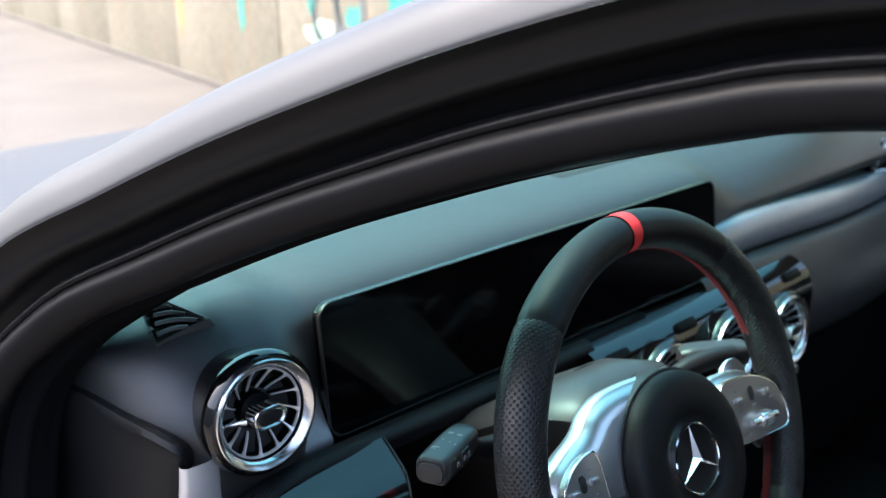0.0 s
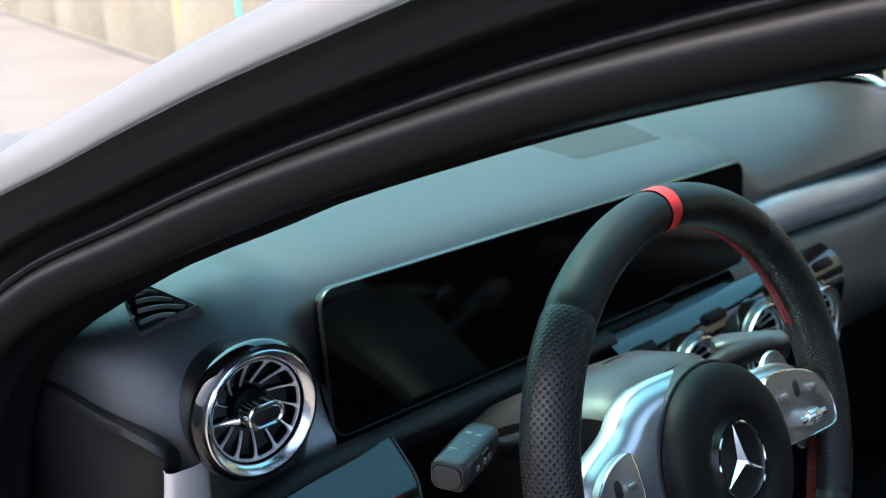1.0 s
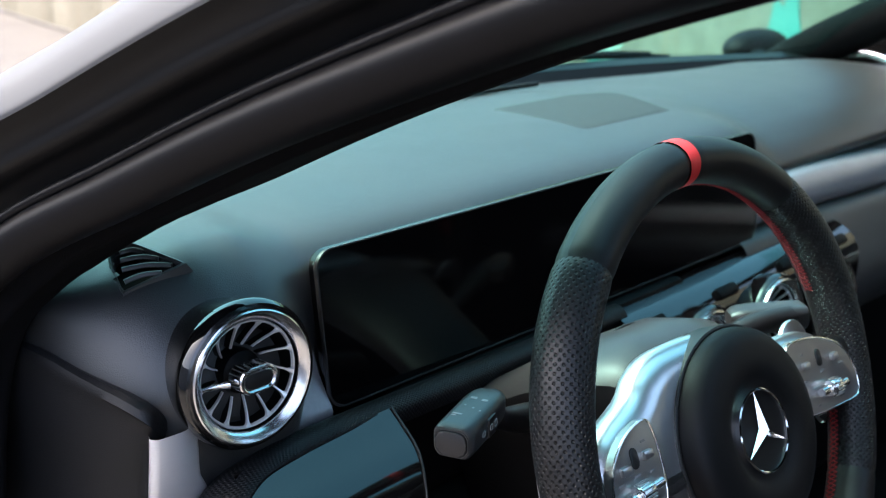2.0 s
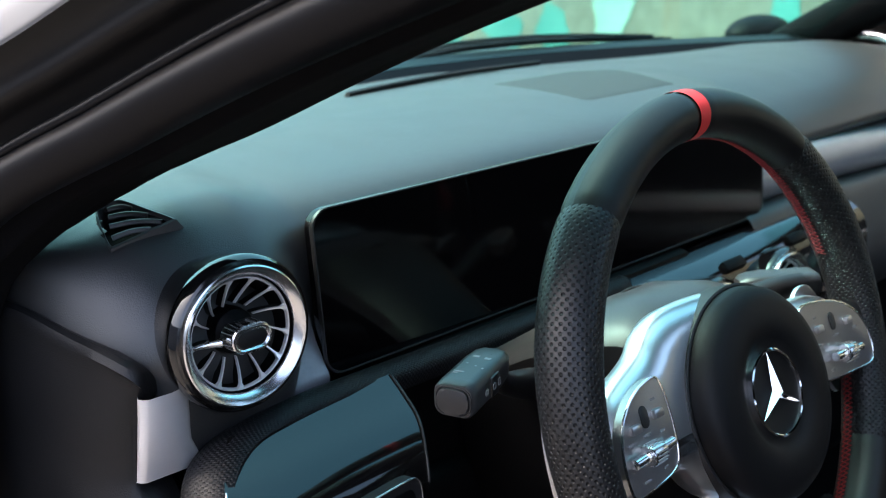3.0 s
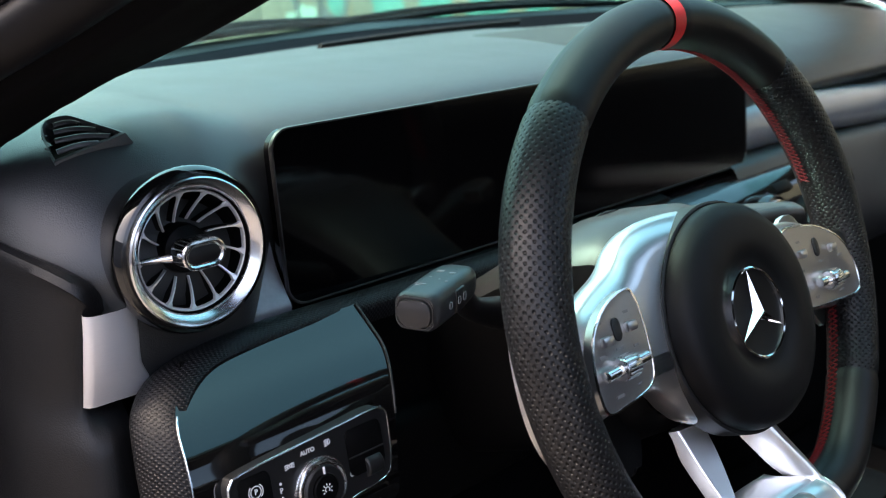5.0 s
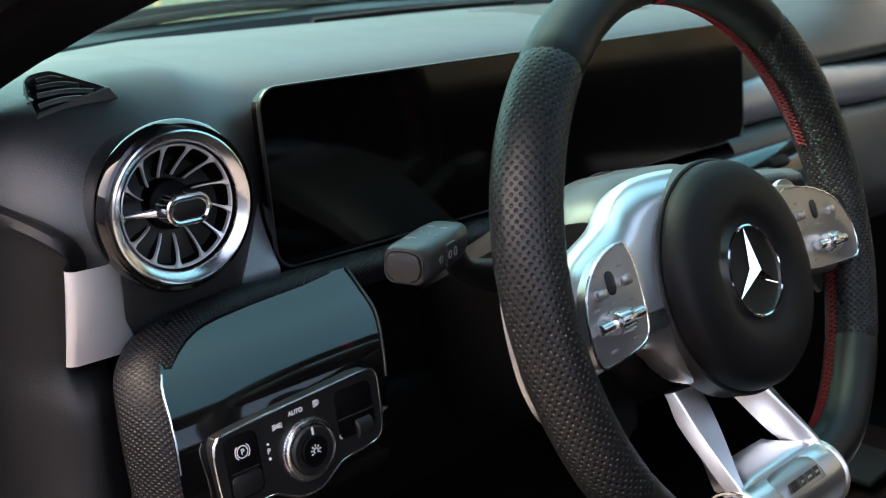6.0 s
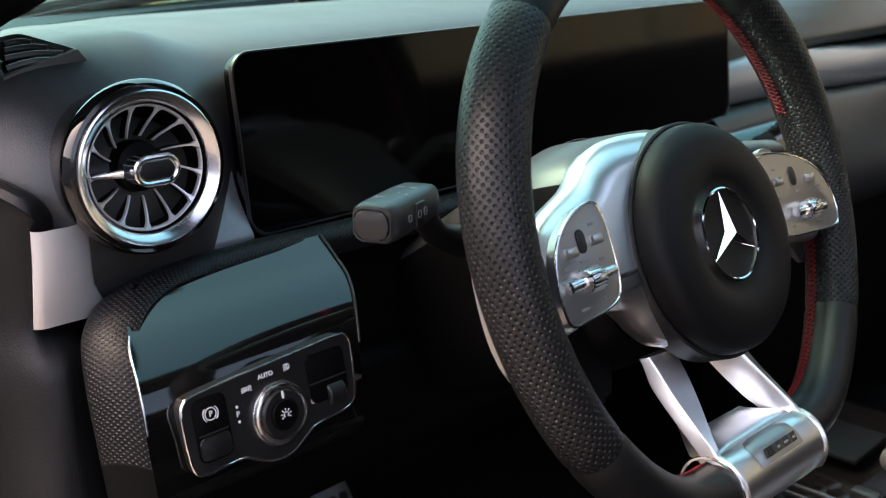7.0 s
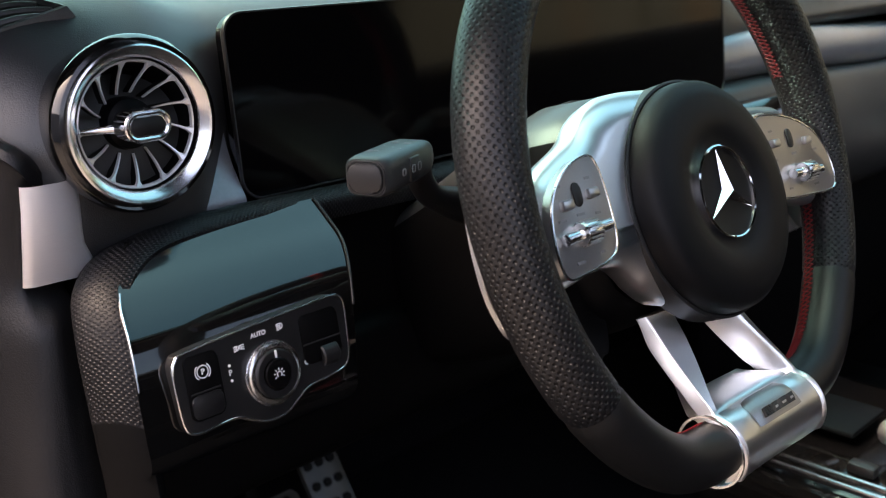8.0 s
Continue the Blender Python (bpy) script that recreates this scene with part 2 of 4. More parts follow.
def tube(path, radius, sides=10, flat=1.0, caps=True):
    """A round bar along a path; radius is a number or a function of the share of the length."""
    pts = [Vector(p) for p in path]
    rows = []
    up = None
    for i, p in enumerate(pts):
        d = (pts[min(i + 1, len(pts) - 1)] - pts[max(i - 1, 0)]).normalized()
        if up is None:
            up = d.orthogonal().normalized()
        up = (up - d * up.dot(d)).normalized()
        side = d.cross(up)
        r = radius(i / (len(pts) - 1)) if callable(radius) else radius
        rows.append([p + (up * math.cos(a) * flat + side * math.sin(a)) * r for a in [2 * math.pi * j / sides for j in range(sides)]])
    return loft(rows, closed_cols=True, caps=caps)


def put(bm, m):
    bmesh.ops.transform(bm, matrix=m, verts=bm.verts)
    return bm


def join(*bms):
    """One mesh from several."""
    out = bms[0]
    for b in bms[1:]:
        me = bpy.data.meshes.new("tmp")
        b.to_mesh(me)
        b.free()
        out.from_mesh(me)
        bpy.data.meshes.remove(me)
    return out


def rounded(w, h, r, n=6):
    """Outline of a rounded rectangle round the origin."""
    out = []
    for cx, cy, a0 in ((w / 2 - r, h / 2 - r, 0), (-w / 2 + r, h / 2 - r, 90), (-w / 2 + r, -h / 2 + r, 180), (w / 2 - r, -h / 2 + r, 270)):
        for i in range(n + 1):
            a = radians(a0 + 90 * i / n)
            out.append((cx + r * math.cos(a), cy + r * math.sin(a)))
    return out


def smooth01(a, b, x):
    t = min(1.0, max(0.0, (x - a) / (b - a)))
    return t * t * (3 - 2 * t)


def facing(x, y, z, tilt=0.0):
    """A frame at a place whose z axis points back at the driver, leaning up by tilt degrees, x to the car's right."""
    return pose(x, y, z, 90 - tilt, 0, 0)

# ---- ground and far surroundings ----
GROUND = -0.05


def ground_material(name, c1, c2, scale):
    m, nt, p = nodes_of(name)
    co = add(nt, "ShaderNodeTexCoord").outputs["Object"]
    a = add(nt, "ShaderNodeTexNoise", Scale=scale, Detail=6.0)
    b = add(nt, "ShaderNodeTexNoise", Scale=scale * 30, Detail=4.0)
    nt.links.new(co, a.inputs["Vector"])
    nt.links.new(co, b.inputs["Vector"])
    s = calc(nt, "ADD", calc(nt, "MULTIPLY", a.outputs[0], 0.65), calc(nt, "MULTIPLY", b.outputs[0], 0.35))
    nt.links.new(ramp(nt, s, [(0.35, c1), (0.65, c2)]), p.inputs["Base Color"])
    p.inputs["Roughness"].default_value = 0.9
    bp = add(nt, "ShaderNodeBump", Strength=0.5, Distance=0.01)
    nt.links.new(b.outputs[0], bp.inputs["Height"])
    nt.links.new(bp.outputs[0], p.inputs["Normal"])
    return m


M_GROUND = ground_material("pale_dusty_ground", (0.082, 0.074, 0.066), (0.118, 0.107, 0.096), 0.8)


def wall_material():
    """Weathered concrete with rust runs and worn patches of turquoise paint."""
    m, nt, p = nodes_of("painted_concrete")
    co = add(nt, "ShaderNodeTexCoord").outputs["Object"]
    big = add(nt, "ShaderNodeTexNoise", Scale=0.9, Detail=5.0)
    fine = add(nt, "ShaderNodeTexNoise", Scale=12.0, Detail=6.0)
    nt.links.new(co, big.inputs["Vector"])
    nt.links.new(co, fine.inputs["Vector"])
    mp = add(nt, "ShaderNodeMapping")
    mp.inputs["Scale"].default_value = (1.0, 2.2, 0.12)
    nt.links.new(co, mp.inputs[0])
    runs = add(nt, "ShaderNodeTexNoise", Scale=2.4, Detail=3.0)
    nt.links.new(mp.outputs[0], runs.inputs["Vector"])
    s = calc(nt, "ADD", calc(nt, "MULTIPLY", big.outputs[0], 0.5), calc(nt, "MULTIPLY", fine.outputs[0], 0.5))
    base = ramp(nt, s, [(0.35, (0.155, 0.14, 0.104)), (0.65, (0.235, 0.215, 0.166))])
    rust = nt.nodes.new("ShaderNodeMix")
    rust.data_type = "RGBA"
    rust.inputs[7].default_value = (0.30, 0.15, 0.06, 1)
    nt.links.new(base, rust.inputs[6])
    nt.links.new(ramp(nt, runs.outputs[0], [(0.6, (0, 0, 0)), (0.72, (0.55, 0.55, 0.55))]), rust.inputs[0])
    nt.links.new(rust.outputs[2], p.inputs["Base Color"])
    p.inputs["Roughness"].default_value = 0.9
    bp = add(nt, "ShaderNodeBump", Strength=0.4, Distance=0.02)
    nt.links.new(fine.outputs[0], bp.inputs["Height"])
    nt.links.new(bp.outputs[0], p.inputs["Normal"])
    return m


M_WALL = wall_material()
M_TURQ = ground_material("turquoise_wall_paint", (0.03, 0.22, 0.19), (0.10, 0.33, 0.28), 3.0)
M_DARKPAINT = ground_material("dark_wall_paint", (0.06, 0.07, 0.08), (0.14, 0.15, 0.15), 3.0)
M_ORANGE = ground_material("orange_wall_paint", (0.55, 0.2, 0.06), (0.65, 0.33, 0.14), 3.0)
M_MINT = ground_material("pale_mint_wall_paint", (0.25, 0.4, 0.33), (0.35, 0.48, 0.4), 3.0)

bm = bmesh.new()
bmesh.ops.create_grid(bm, x_segments=24, y_segments=24, size=400)
bmesh.ops.translate(bm, vec=(0, 0, GROUND), verts=bm.verts)
tagged(part("ground", bm, M_GROUND), "pale dusty sunlit concrete ground", "ground", kind="structure")

# The wall runs beside the car, drifting slowly away ahead.
WALL = pose(4.7, 7.5, GROUND, 0, 0, -12.3)
wall = thing("wall_concrete", "weathered beige concrete wall with worn graffiti paint", "wall", kind="structure", m=WALL)
for i in range(-9, 9):
    bm = box(0.3, 2.385, 1.8, (0.15, i * 2.4, 0.9), 0.012)
    part("wall_panel", bm, M_WALL, wall)
part("wall_foot", box(0.36, 43.2, 0.05, (0.14, -1.2, 0.025), 0.01), M_GROUND, wall)


def blob(seed, cy, cz, ry, rz, material, name, wob=0.3):
    """A worn patch of paint on the wall's face."""
    rnd = random.Random(seed)
    ph = [rnd.uniform(0, 6.28) for _ in range(5)]
    pts = []
    for i in range(28):
        a = 2 * math.pi * i / 28
        k = 1 + wob * (math.sin(2 * a + ph[0]) * 0.5 + math.sin(3 * a + ph[1]) * 0.4 + math.sin(5 * a + ph[2]) * 0.35 + math.sin(9 * a + ph[3]) * 0.2)
        pts.append((cy + ry * k * math.cos(a), cz + rz * k * math.sin(a)))
    b = plate(pts, 0.0, 0.004)
    put(b, Matrix(((0, 0, -1, 0), (-1, 0, 0, 0), (0, 1, 0, 0), (0, 0, 0, 1))) @ Matrix.Diagonal((-1, 1, 1, 1)))
    return part(name, b, material, wall)


PATCHES = [(-1.6, 1.05, 0.30, 0.22), (-2.1, 1.0, 0.22, 0.3), (-2.6, 0.95, 0.26, 0.2), (-3.0, 1.0, 0.16, 0.14), (-1.0, 0.98, 0.15, 0.12),
           (-0.4, 1.15, 0.12, 0.2), (-3.35, 0.85, 0.2, 0.1), (-4.3, 1.05, 0.1, 0.25), (-4.75, 1.2, 0.12, 0.2), (0.9, 1.0, 0.1, 0.3), (-2.3, 1.4, 0.4, 0.2)]
for k, (a, b, c, d) in enumerate(PATCHES):
    blob(k, a - 1.4, b - 0.26, c * 0.62, d * 0.8, M_TURQ, "paint_patch")
for k, (a, b, c, d) in enumerate([(-3.6, 1.05, 0.12, 0.2), (-0.7, 0.8, 0.2, 0.1), (-1.9, 0.75, 0.3, 0.08)]):
    blob(40 + k, a - 1.2, b - 0.2, c, d, M_MINT, "pale_paint_patch")
for k, (a, b, c, d) in enumerate([(1.0, 0.75, 0.05, 0.4), (2.4, 1.0, 0.3, 0.06), (0.2, 0.9, 0.1, 0.08)]):
    blob(60 + k, a, b, c, d, M_ORANGE, "orange_paint_patch", 0.5)
for a, b in ((-2.0, 0.72), (-2.35, 0.80)):
    bm = lathe([(0.15, 0), (0.15, 0.004), (0.22, 0.004), (0.22, 0)], 28)
    part("dark_paint_ring", put(bm, pose(0, a, b, 0, -90, 0)), M_DARKPAINT, wall)

# ---- the car's body shell ----
car = thing("car_body", "matt grey car body with the driver door open", "car")

# Door opening: one smooth line from the sill up the pillar to the roof rail.
OPENING = [(0.235, 0.690, 0.60), (0.250, 0.712, 0.78), (0.278, 0.722, 0.90), (0.318, 0.680, 0.965), (0.358, 0.600, 1.010),
           (0.386, 0.520, 1.048), (0.408, 0.436, 1.081), (0.422, 0.362, 1.107), (0.434, 0.275, 1.132), (0.442, 0.200, 1.147), (0.455, 0.0, 1.165), (0.46, -0.25, 1.165), (0.45, -0.55, 1.14)]


def rail_rows(section, n=90, first=0.0, last=1.0):
    """Rows of a section carried along the door opening. A section point is (x outward to the driver, away from the opening's middle)."""
    pts = spline(OPENING, 200)
    pts = pts[int(first * 199):int(last * 199) + 1]
    idx = [round(i * (len(pts) - 1) / (n - 1)) for i in range(n)]
    rows = []
    for i in idx:
        p = pts[i]
        d = pts[min(i + 3, len(pts) - 1)] - pts[max(i - 3, 0)]
        d[0] = 0
        d = d / np.linalg.norm(d)
        away = np.array((0, d[2], -d[1]))
        rows.append([p + np.array((-a, 0, 0)) + away * b for a, b in section])
    return rows


def pillar_lining():
    """The lining's inner face: it narrows down to the foot of the pillar."""
    fine = spline([(-0.12, 0.060), (-0.085, 0.013), (-0.05, 0.006), (-0.014, 0.002), (0.0, 0.0), (0.006, 0.002), (0.014, 0.006), (0.020, 0.010)], 32)
    n, first = 110, 0.10
    rows = rail_rows([(0.0, 0.0)], n, first, 1.0)
    full = rail_rows(fine, n, first, 1.0)
    out = []
    for i, row in enumerate(full):
        w = 0.35 + 0.65 * smooth01(0.18, 0.32, first + (1 - first) * i / (n - 1))
        base = rows[i][0]
        out.append([base + (p - base) * np.array((w if p[0] > base[0] else 1.0, 1.0, 1.0)) for p in row])
    return loft(out)


def rail(name, section, material, first=0.0, last=1.0, label=""):
    fine = spline([(a, b) for a, b in section], len(section) * 4) if len(section) > 3 else section
    bm = loft(rail_rows(fine, 90, first, last))
    return part(name, bm, material, car, label)


part("pillar_trim", pillar_lining(), M_FABRIC, car, "black woven cloth pillar trim")
rail("door_seal", [(0.014, 0.008), (0.026, 0.002), (0.037, 0.005), (0.0435, 0.013), (0.0445, 0.021), (0.040, 0.0265), (0.031, 0.030)], M_RUBBER, 0.0, 1.0, "thick black rubber door seal")
rail("seal_lip", [(0.0355, 0.0265), (0.0400, 0.0275), (0.0405, 0.0315), (0.033, 0.0345)], M_RUBBER, 0.0, 1.0)
# The flange is body paint; its near-black colour stands in for shade.
rail("door_flange", [(0.029, 0.031), (0.032, 0.037), (0.038, 0.0425), (0.0455, 0.0455), (0.0505, 0.049), (0.0515, 0.055), (0.0545, 0.061), (0.0620, 0.0675)], M_FLANGE, 0.0, 1.0, "grey painted door frame flange, darkened for shade")
rail("pillar_skin", [(0.0622, 0.0675), (0.0620, 0.0715), (0.0570, 0.084), (0.0490, 0.093), (0.0385, 0.0985), (0.02, 0.103), (-0.06, 0.11)], M_PAINT, 0.0, 1.0, "matt grey painted pillar and roof edge")

# Roof and the closed parts of the shell behind and around the camera.


def with_light_opening(bm):
    """Cuts an unseen opening, added to let sky light in, out of a roof sheet."""
    hole = [f for f in bm.faces if 0.6 < f.calc_center_median().x < 1.4 and -0.62 < f.calc_center_median().y < 0.14]
    bmesh.ops.delete(bm, geom=hole, context="FACES")
    return bm


rows = []
for i in range(15):
    y = 0.28 - i * 0.14
    crown = 0.05 * (1 - ((i - 7) / 9) ** 2)
    rows.append([(0.46 + 1.08 * j / 12, y, 1.2 + crown + 0.05 * math.sin(math.pi * j / 12)) for j in range(13)])
part("roof", thicken(with_light_opening(loft(rows)), 0.03), M_PAINT, car)
glass_rows = [[(p[0], p[1], p[2] + 0.004) for p in r[1:12]] for r in rows[0:9]]
rows = [[(0.47 + 1.06 * j / 12, 0.28 - i * 0.14, 1.165 + 0.04 * math.sin(math.pi * j / 12)) for j in range(13)] for i in range(15)]
part("headliner", thicken(with_light_opening(loft(rows)), 0.02), M_FABRIC, car, "black cloth headliner")
# Pane over the added roof opening that brightens the silver spokes.
rg = part("light_opening_pane", loft(glass_rows), M_SIDEGLASS, car, "tinted pane over the roof opening added for light")
rg.visible_shadow = False
part("floor_pan", box(1.5, 2.7, 0.06, (1.0, 0.05, 0.27)), M_CARPET, car, "black carpeted floor")
part("bulkhead", box(1.5, 0.06, 0.62, (1.0, 1.12, 0.55)), M_CARPET, car)
# Unseen, raised to roof height to keep light from behind off the screen.
part("rear_blocker", box(1.5, 0.08, 0.92, (1.0, -1.35, 0.70)), M_CARPET, car)
part("sill", box(0.09, 1.6, 0.16, (0.22, -0.1, 0.32), 0.02), M_PAINT, car)
part("hinge_pillar", box(0.06, 0.5, 0.66, (0.25, 1.08, 0.55), 0.02), M_PAINT, car)
part("rear_quarter", box(0.09, 0.5, 0.9, (0.24, -1.15, 0.7), 0.03), M_PAINT, car)
# Unseen, added where rear windows would reflect brightly in the screen.
part("rear_side_blocker", box(0.08, 0.86, 0.92, (1.66, -0.925, 0.745), 0.03), M_CARPET, car, "dark rear side sheet, added unseen to block reflections")

# Bonnet and wing, crowned and falling away ahead.
rows = []
for i in range(26):
    y = 1.16 + i * 0.044
    k = i / 25
    rows.append([(0.98 + s * (0.83 - 0.05 * k), y - 0.0 * s, 0.915 - 0.03 * abs(s) ** 3 - 0.02 * k - 0.16 * k ** 3.2 - 0.06 * max(0, abs(s) - 0.8) / 0.2 + 0.012 * math.exp(-((abs(s) - 0.6) / 0.08) ** 2)) for s in [j / 14 - 1 for j in range(29)]])
part("bonnet", thicken(loft(rows), 0.015), M_PAINT, car, "matt grey bonnet")
for s in (-1, 1):
    rows = []
    for i in range(26):
        y = 0.84 + i * 0.056
        k = max(0, (i - 6) / 19)
        rows.append([(0.98 + s * (0.775 + 0.075 * math.sin(a) - 0.05 * k), y, 0.80 - 0.16 * k ** 3 + 0.055 * math.cos(a) - (0.5 * max(0, a - 1.4))) for a in [j * 0.24 for j in range(11)]])
    part("wing", thicken(loft(rows), 0.01), M_PAINT, car)

# Windscreen base line, and the glass above it up to the roof.


def base_y(x):
    return 1.17 - 0.6 * (x - 1.02) ** 2


rows = []
for i in range(13):
    k = i / 12
    row = []
    for j in range(25):
        s = j / 12 - 1
        x0, x1 = 1.0 + s * 0.70, 1.0 + s * 0.56
        y0, y1 = base_y(x0) + 0.02, 0.30 - 0.06 * s * s
        row.append((x0 + (x1 - x0) * k, y0 + (y1 - y0) * k, 0.925 + (1.205 - 0.925) * k + 0.05 * math.sin(math.pi * k)))
    rows.append(row)
screen_glass = thing("windscreen", "green-tinted curved car windscreen with a black gasket", "windscreen")
ws = part("glass_pane", loft(rows), M_WINDSCREEN, screen_glass)
ws.visible_shadow = False
rows = []
for off, dz in ((-0.03, -0.012), (-0.01, 0.012), (0.03, 0.016), (0.06, -0.01)):
    rows.append([(0.3 + 1.4 * j / 40, base_y(0.3 + 1.4 * j / 40) + off, 0.930 + dz) for j in range(41)])
part("gasket", loft(rows), M_RUBBER, screen_glass, "black windscreen gasket strip")
rows = [[(0.28 + 1.44 * j / 40, base_y(0.28 + 1.44 * j / 40) + off, 0.928 - dz) for j in range(41)] for off, dz in ((0.055, 0.0), (0.09, 0.012), (0.13, 0.03))]
part("scuttle", loft(rows), M_PLASTIC, car, "black scuttle panel")


def wiper(x0, x1):
    ob = thing("windscreen_wiper", "black windscreen wiper resting at the glass base", "wiper", "windscreen wipers")
    arm = [(x0 + (x1 - x0) * i / 12, base_y(x0 + (x1 - x0) * i / 12) + 0.075 - 0.02 * math.sin(i / 12 * 3.1), 0.945 + 0.012 * math.sin(i / 12 * 3.1)) for i in range(13)]
    part("arm", tube(arm, 0.007, 8, 0.6), M_PLASTIC, ob)
    blade = [(p[0] + 0.02, p[1] - 0.022, p[2] - 0.004) for p in arm]
    part("blade", tube(blade, 0.006, 8, 0.5), M_RUBBER, ob)


wiper(0.5, 1.05)
wiper(1.0, 1.5)

# Passenger side: pillar, door with its window, and outer mirror.
right = [(1.72, 1.02, 0.90), (1.66, 0.85, 0.985), (1.60, 0.66, 1.06), (1.57, 0.45, 1.125), (1.55, 0.25, 1.16), (1.545, -0.4, 1.165)]
part("pillar_trim", tube(spline(right, 40), 0.036, 12, 0.8), M_FABRIC, car, "dark pillar trim on the passenger side")
pdoor = thing("passenger_door", "black passenger door with its window up", "door")
part("panel", box(0.08, 1.5, 0.62, (1.74, 0.2, 0.6), 0.03), M_CAP, pdoor)
part("armrest", box(0.09, 0.7, 0.07, (1.68, 0.15, 0.66), 0.025, 3), M_PAD, pdoor)
part("trim_strip", box(0.012, 0.8, 0.03, (1.697, 0.35, 0.72), 0.005), M_BRUSH, pdoor, "brushed metal door strip")
rows = [[(1.75 - 0.17 * k, 0.92 - 1.5 * j / 8 - (0.55 * k if j == 0 else 0), 0.91 + 0.25 * k) for j in range(9)] for k in (0, 0.5, 1)]
pg = part("window_pane", loft(rows), M_SIDEGLASS, pdoor)
pg.visible_shadow = False
sail = [(0.80, 0.905), (1.0, 0.905), (0.83, 1.01)]
bm = plate([(-y, z) for y, z in sail], 0, 0.02, 0.004)
part("mirror_sail", put(bm, Matrix(((0, 0, -1, 1.74), (-1, 0, 0, 0), (0, 1, 0, 0), (0, 0, 0, 1)))), M_PLASTIC, pdoor)
hoop = ring_spline([(1.715, 0.965, 0.905), (1.715, 0.90, 0.893), (1.705, 0.80, 0.895), (1.70, 0.79, 0.93), (1.705, 0.86, 0.945)], 40)
part("speaker_bezel", tube(hoop + hoop[:1], 0.007, 10, caps=False), M_CHROME, pdoor, "satin chrome tweeter bezel")
part("speaker_grille", tube(spline([(1.722, 0.93, 0.905), (1.715, 0.8, 0.915)], 4), 0.02, 12), M_PLASTIC, pdoor)
mir = thing("wing_mirror", "dark grey wing mirror outside the passenger window", "mirror")
bm = bmesh.new()
bmesh.ops.create_uvsphere(bm, u_segments=24, v_segments=14, radius=1.0)
bmesh.ops.scale(bm, vec=(0.09, 0.05, 0.036), verts=bm.verts)
bmesh.ops.translate(bm, vec=(1.93, 1.16, 0.915), verts=bm.verts)
part("housing", bm, M_PLASTIC, mir)
part("foot", tube([(1.76, 1.04, 0.87), (1.82, 1.09, 0.89), (1.9, 1.14, 0.90)], 0.025, 10), M_PLASTIC, mir)

# Plain unseen wall, added beside the car to block and bounce side light.
M_LIGHT_WALL = ground_material("grey_light_wall", (0.18, 0.187, 0.205), (0.24, 0.25, 0.27), 0.9)
tagged(part("light_wall_west", box(0.3, 18.0, 2.0, (-4.0, -1.0, 0.95), 0.02), M_LIGHT_WALL), "plain grey wall, added unseen to shape side light", "wall", kind="structure")

# ---- dashboard ----
dash = thing("dashboard", "black grained leatherette dashboard with stepped trim tiers", "dashboard")
P_LEFT = [(0.94, 0.938), (0.86, 0.949), (0.78, 0.957), (0.72, 0.958), (0.690, 0.953), (0.664, 0.933), (0.643, 0.902), (0.635, 0.872), (0.635, 0.84), (0.642, 0.815)]
P_MID = [(1.17, 0.930), (1.0, 0.945), (0.86, 0.952), (0.76, 0.950), (0.705, 0.944), (0.680, 0.930), (0.672, 0.908), (0.670, 0.885), (0.670, 0.868), (0.671, 0.850)]
P_RIGHT = [(1.10, 0.925), (0.96, 0.942), (0.86, 0.946), (0.78, 0.940), (0.73, 0.926), (0.700, 0.908), (0.684, 0.892), (0.680, 0.884), (0.684, 0.876), (0.692, 0.872)]


def dash_profile(x):
    a = smooth01(0.435, 0.492, x)
    b = smooth01(1.05, 1.16, x)
    prof = []
    for l, m, r in zip(P_LEFT, P_MID, P_RIGHT):
        y = (l[0] * (1 - a) + m[0] * a) * (1 - b) + r[0] * b
        z = (l[1] * (1 - a) + m[1] * a) * (1 - b) + r[1] * b
        prof.append((x, y, z))
    far = base_y(x) - 0.004
    prof[0] = (x, far, prof[0][2])
    for k in (1, 2):
        prof[k] = (x, min(prof[k][1], far - 0.05 * k), prof[k][2])
    e = smooth01(1.60, 1.70, x)
    fall = 0.03 * (max(0.0, 0.41 - x) / 0.1) ** 1.5
    return [(px, py, pz - 0.012 * e - fall * smooth01(0.86, 0.94, pz)) for px, py, pz in spline(prof, 90)]


def dash_corner(deg):
    """The pad carried round its rounded outer corner."""
    a = radians(deg)
    out = []
    for x, y, z in dash_profile(0.372):
        r = 0.765 - y
        tuck = 0.004 * smooth01(0.885, 0.860, z) * smooth01(4, 24, deg)
        out.append((0.372 - 0.062 * math.sin(a) + tuck * 0.6, (y if r < 0 else 0.765 - r * math.cos(a)) + tuck, z - (0.03 * (max(0.0, 0.038 + 0.062 * math.sin(a)) / 0.1) ** 1.5 - 0.007) * smooth01(0.86, 0.94, z)))
    return out


pad_sheet = loft([dash_corner(85 - 85 * i / 20) for i in range(20)] + [dash_profile(0.372 + 0.128 * i / 40) for i in range(40)] + [dash_profile(0.50 + (1.74 - 0.50) * i / 150) for i in range(151)])
DEFOG = pose(0.376, 0.705, 0.9514, 16, -19, 0)
DEFOG_SHAPE = [tuple(p) for p in ring_spline([(-0.0005, 0.0215), (0.0060, 0.0185), (0.0100, 0.0130), (0.0150, -0.0080), (0.0190, -0.0250), (0.0175, -0.0275), (0.0020, -0.0245), (-0.0190, -0.0205), (-0.0220, -0.0180), (-0.0160, 0.0000), (-0.0085, 0.0165), (-0.0040, 0.0208)], 56)]


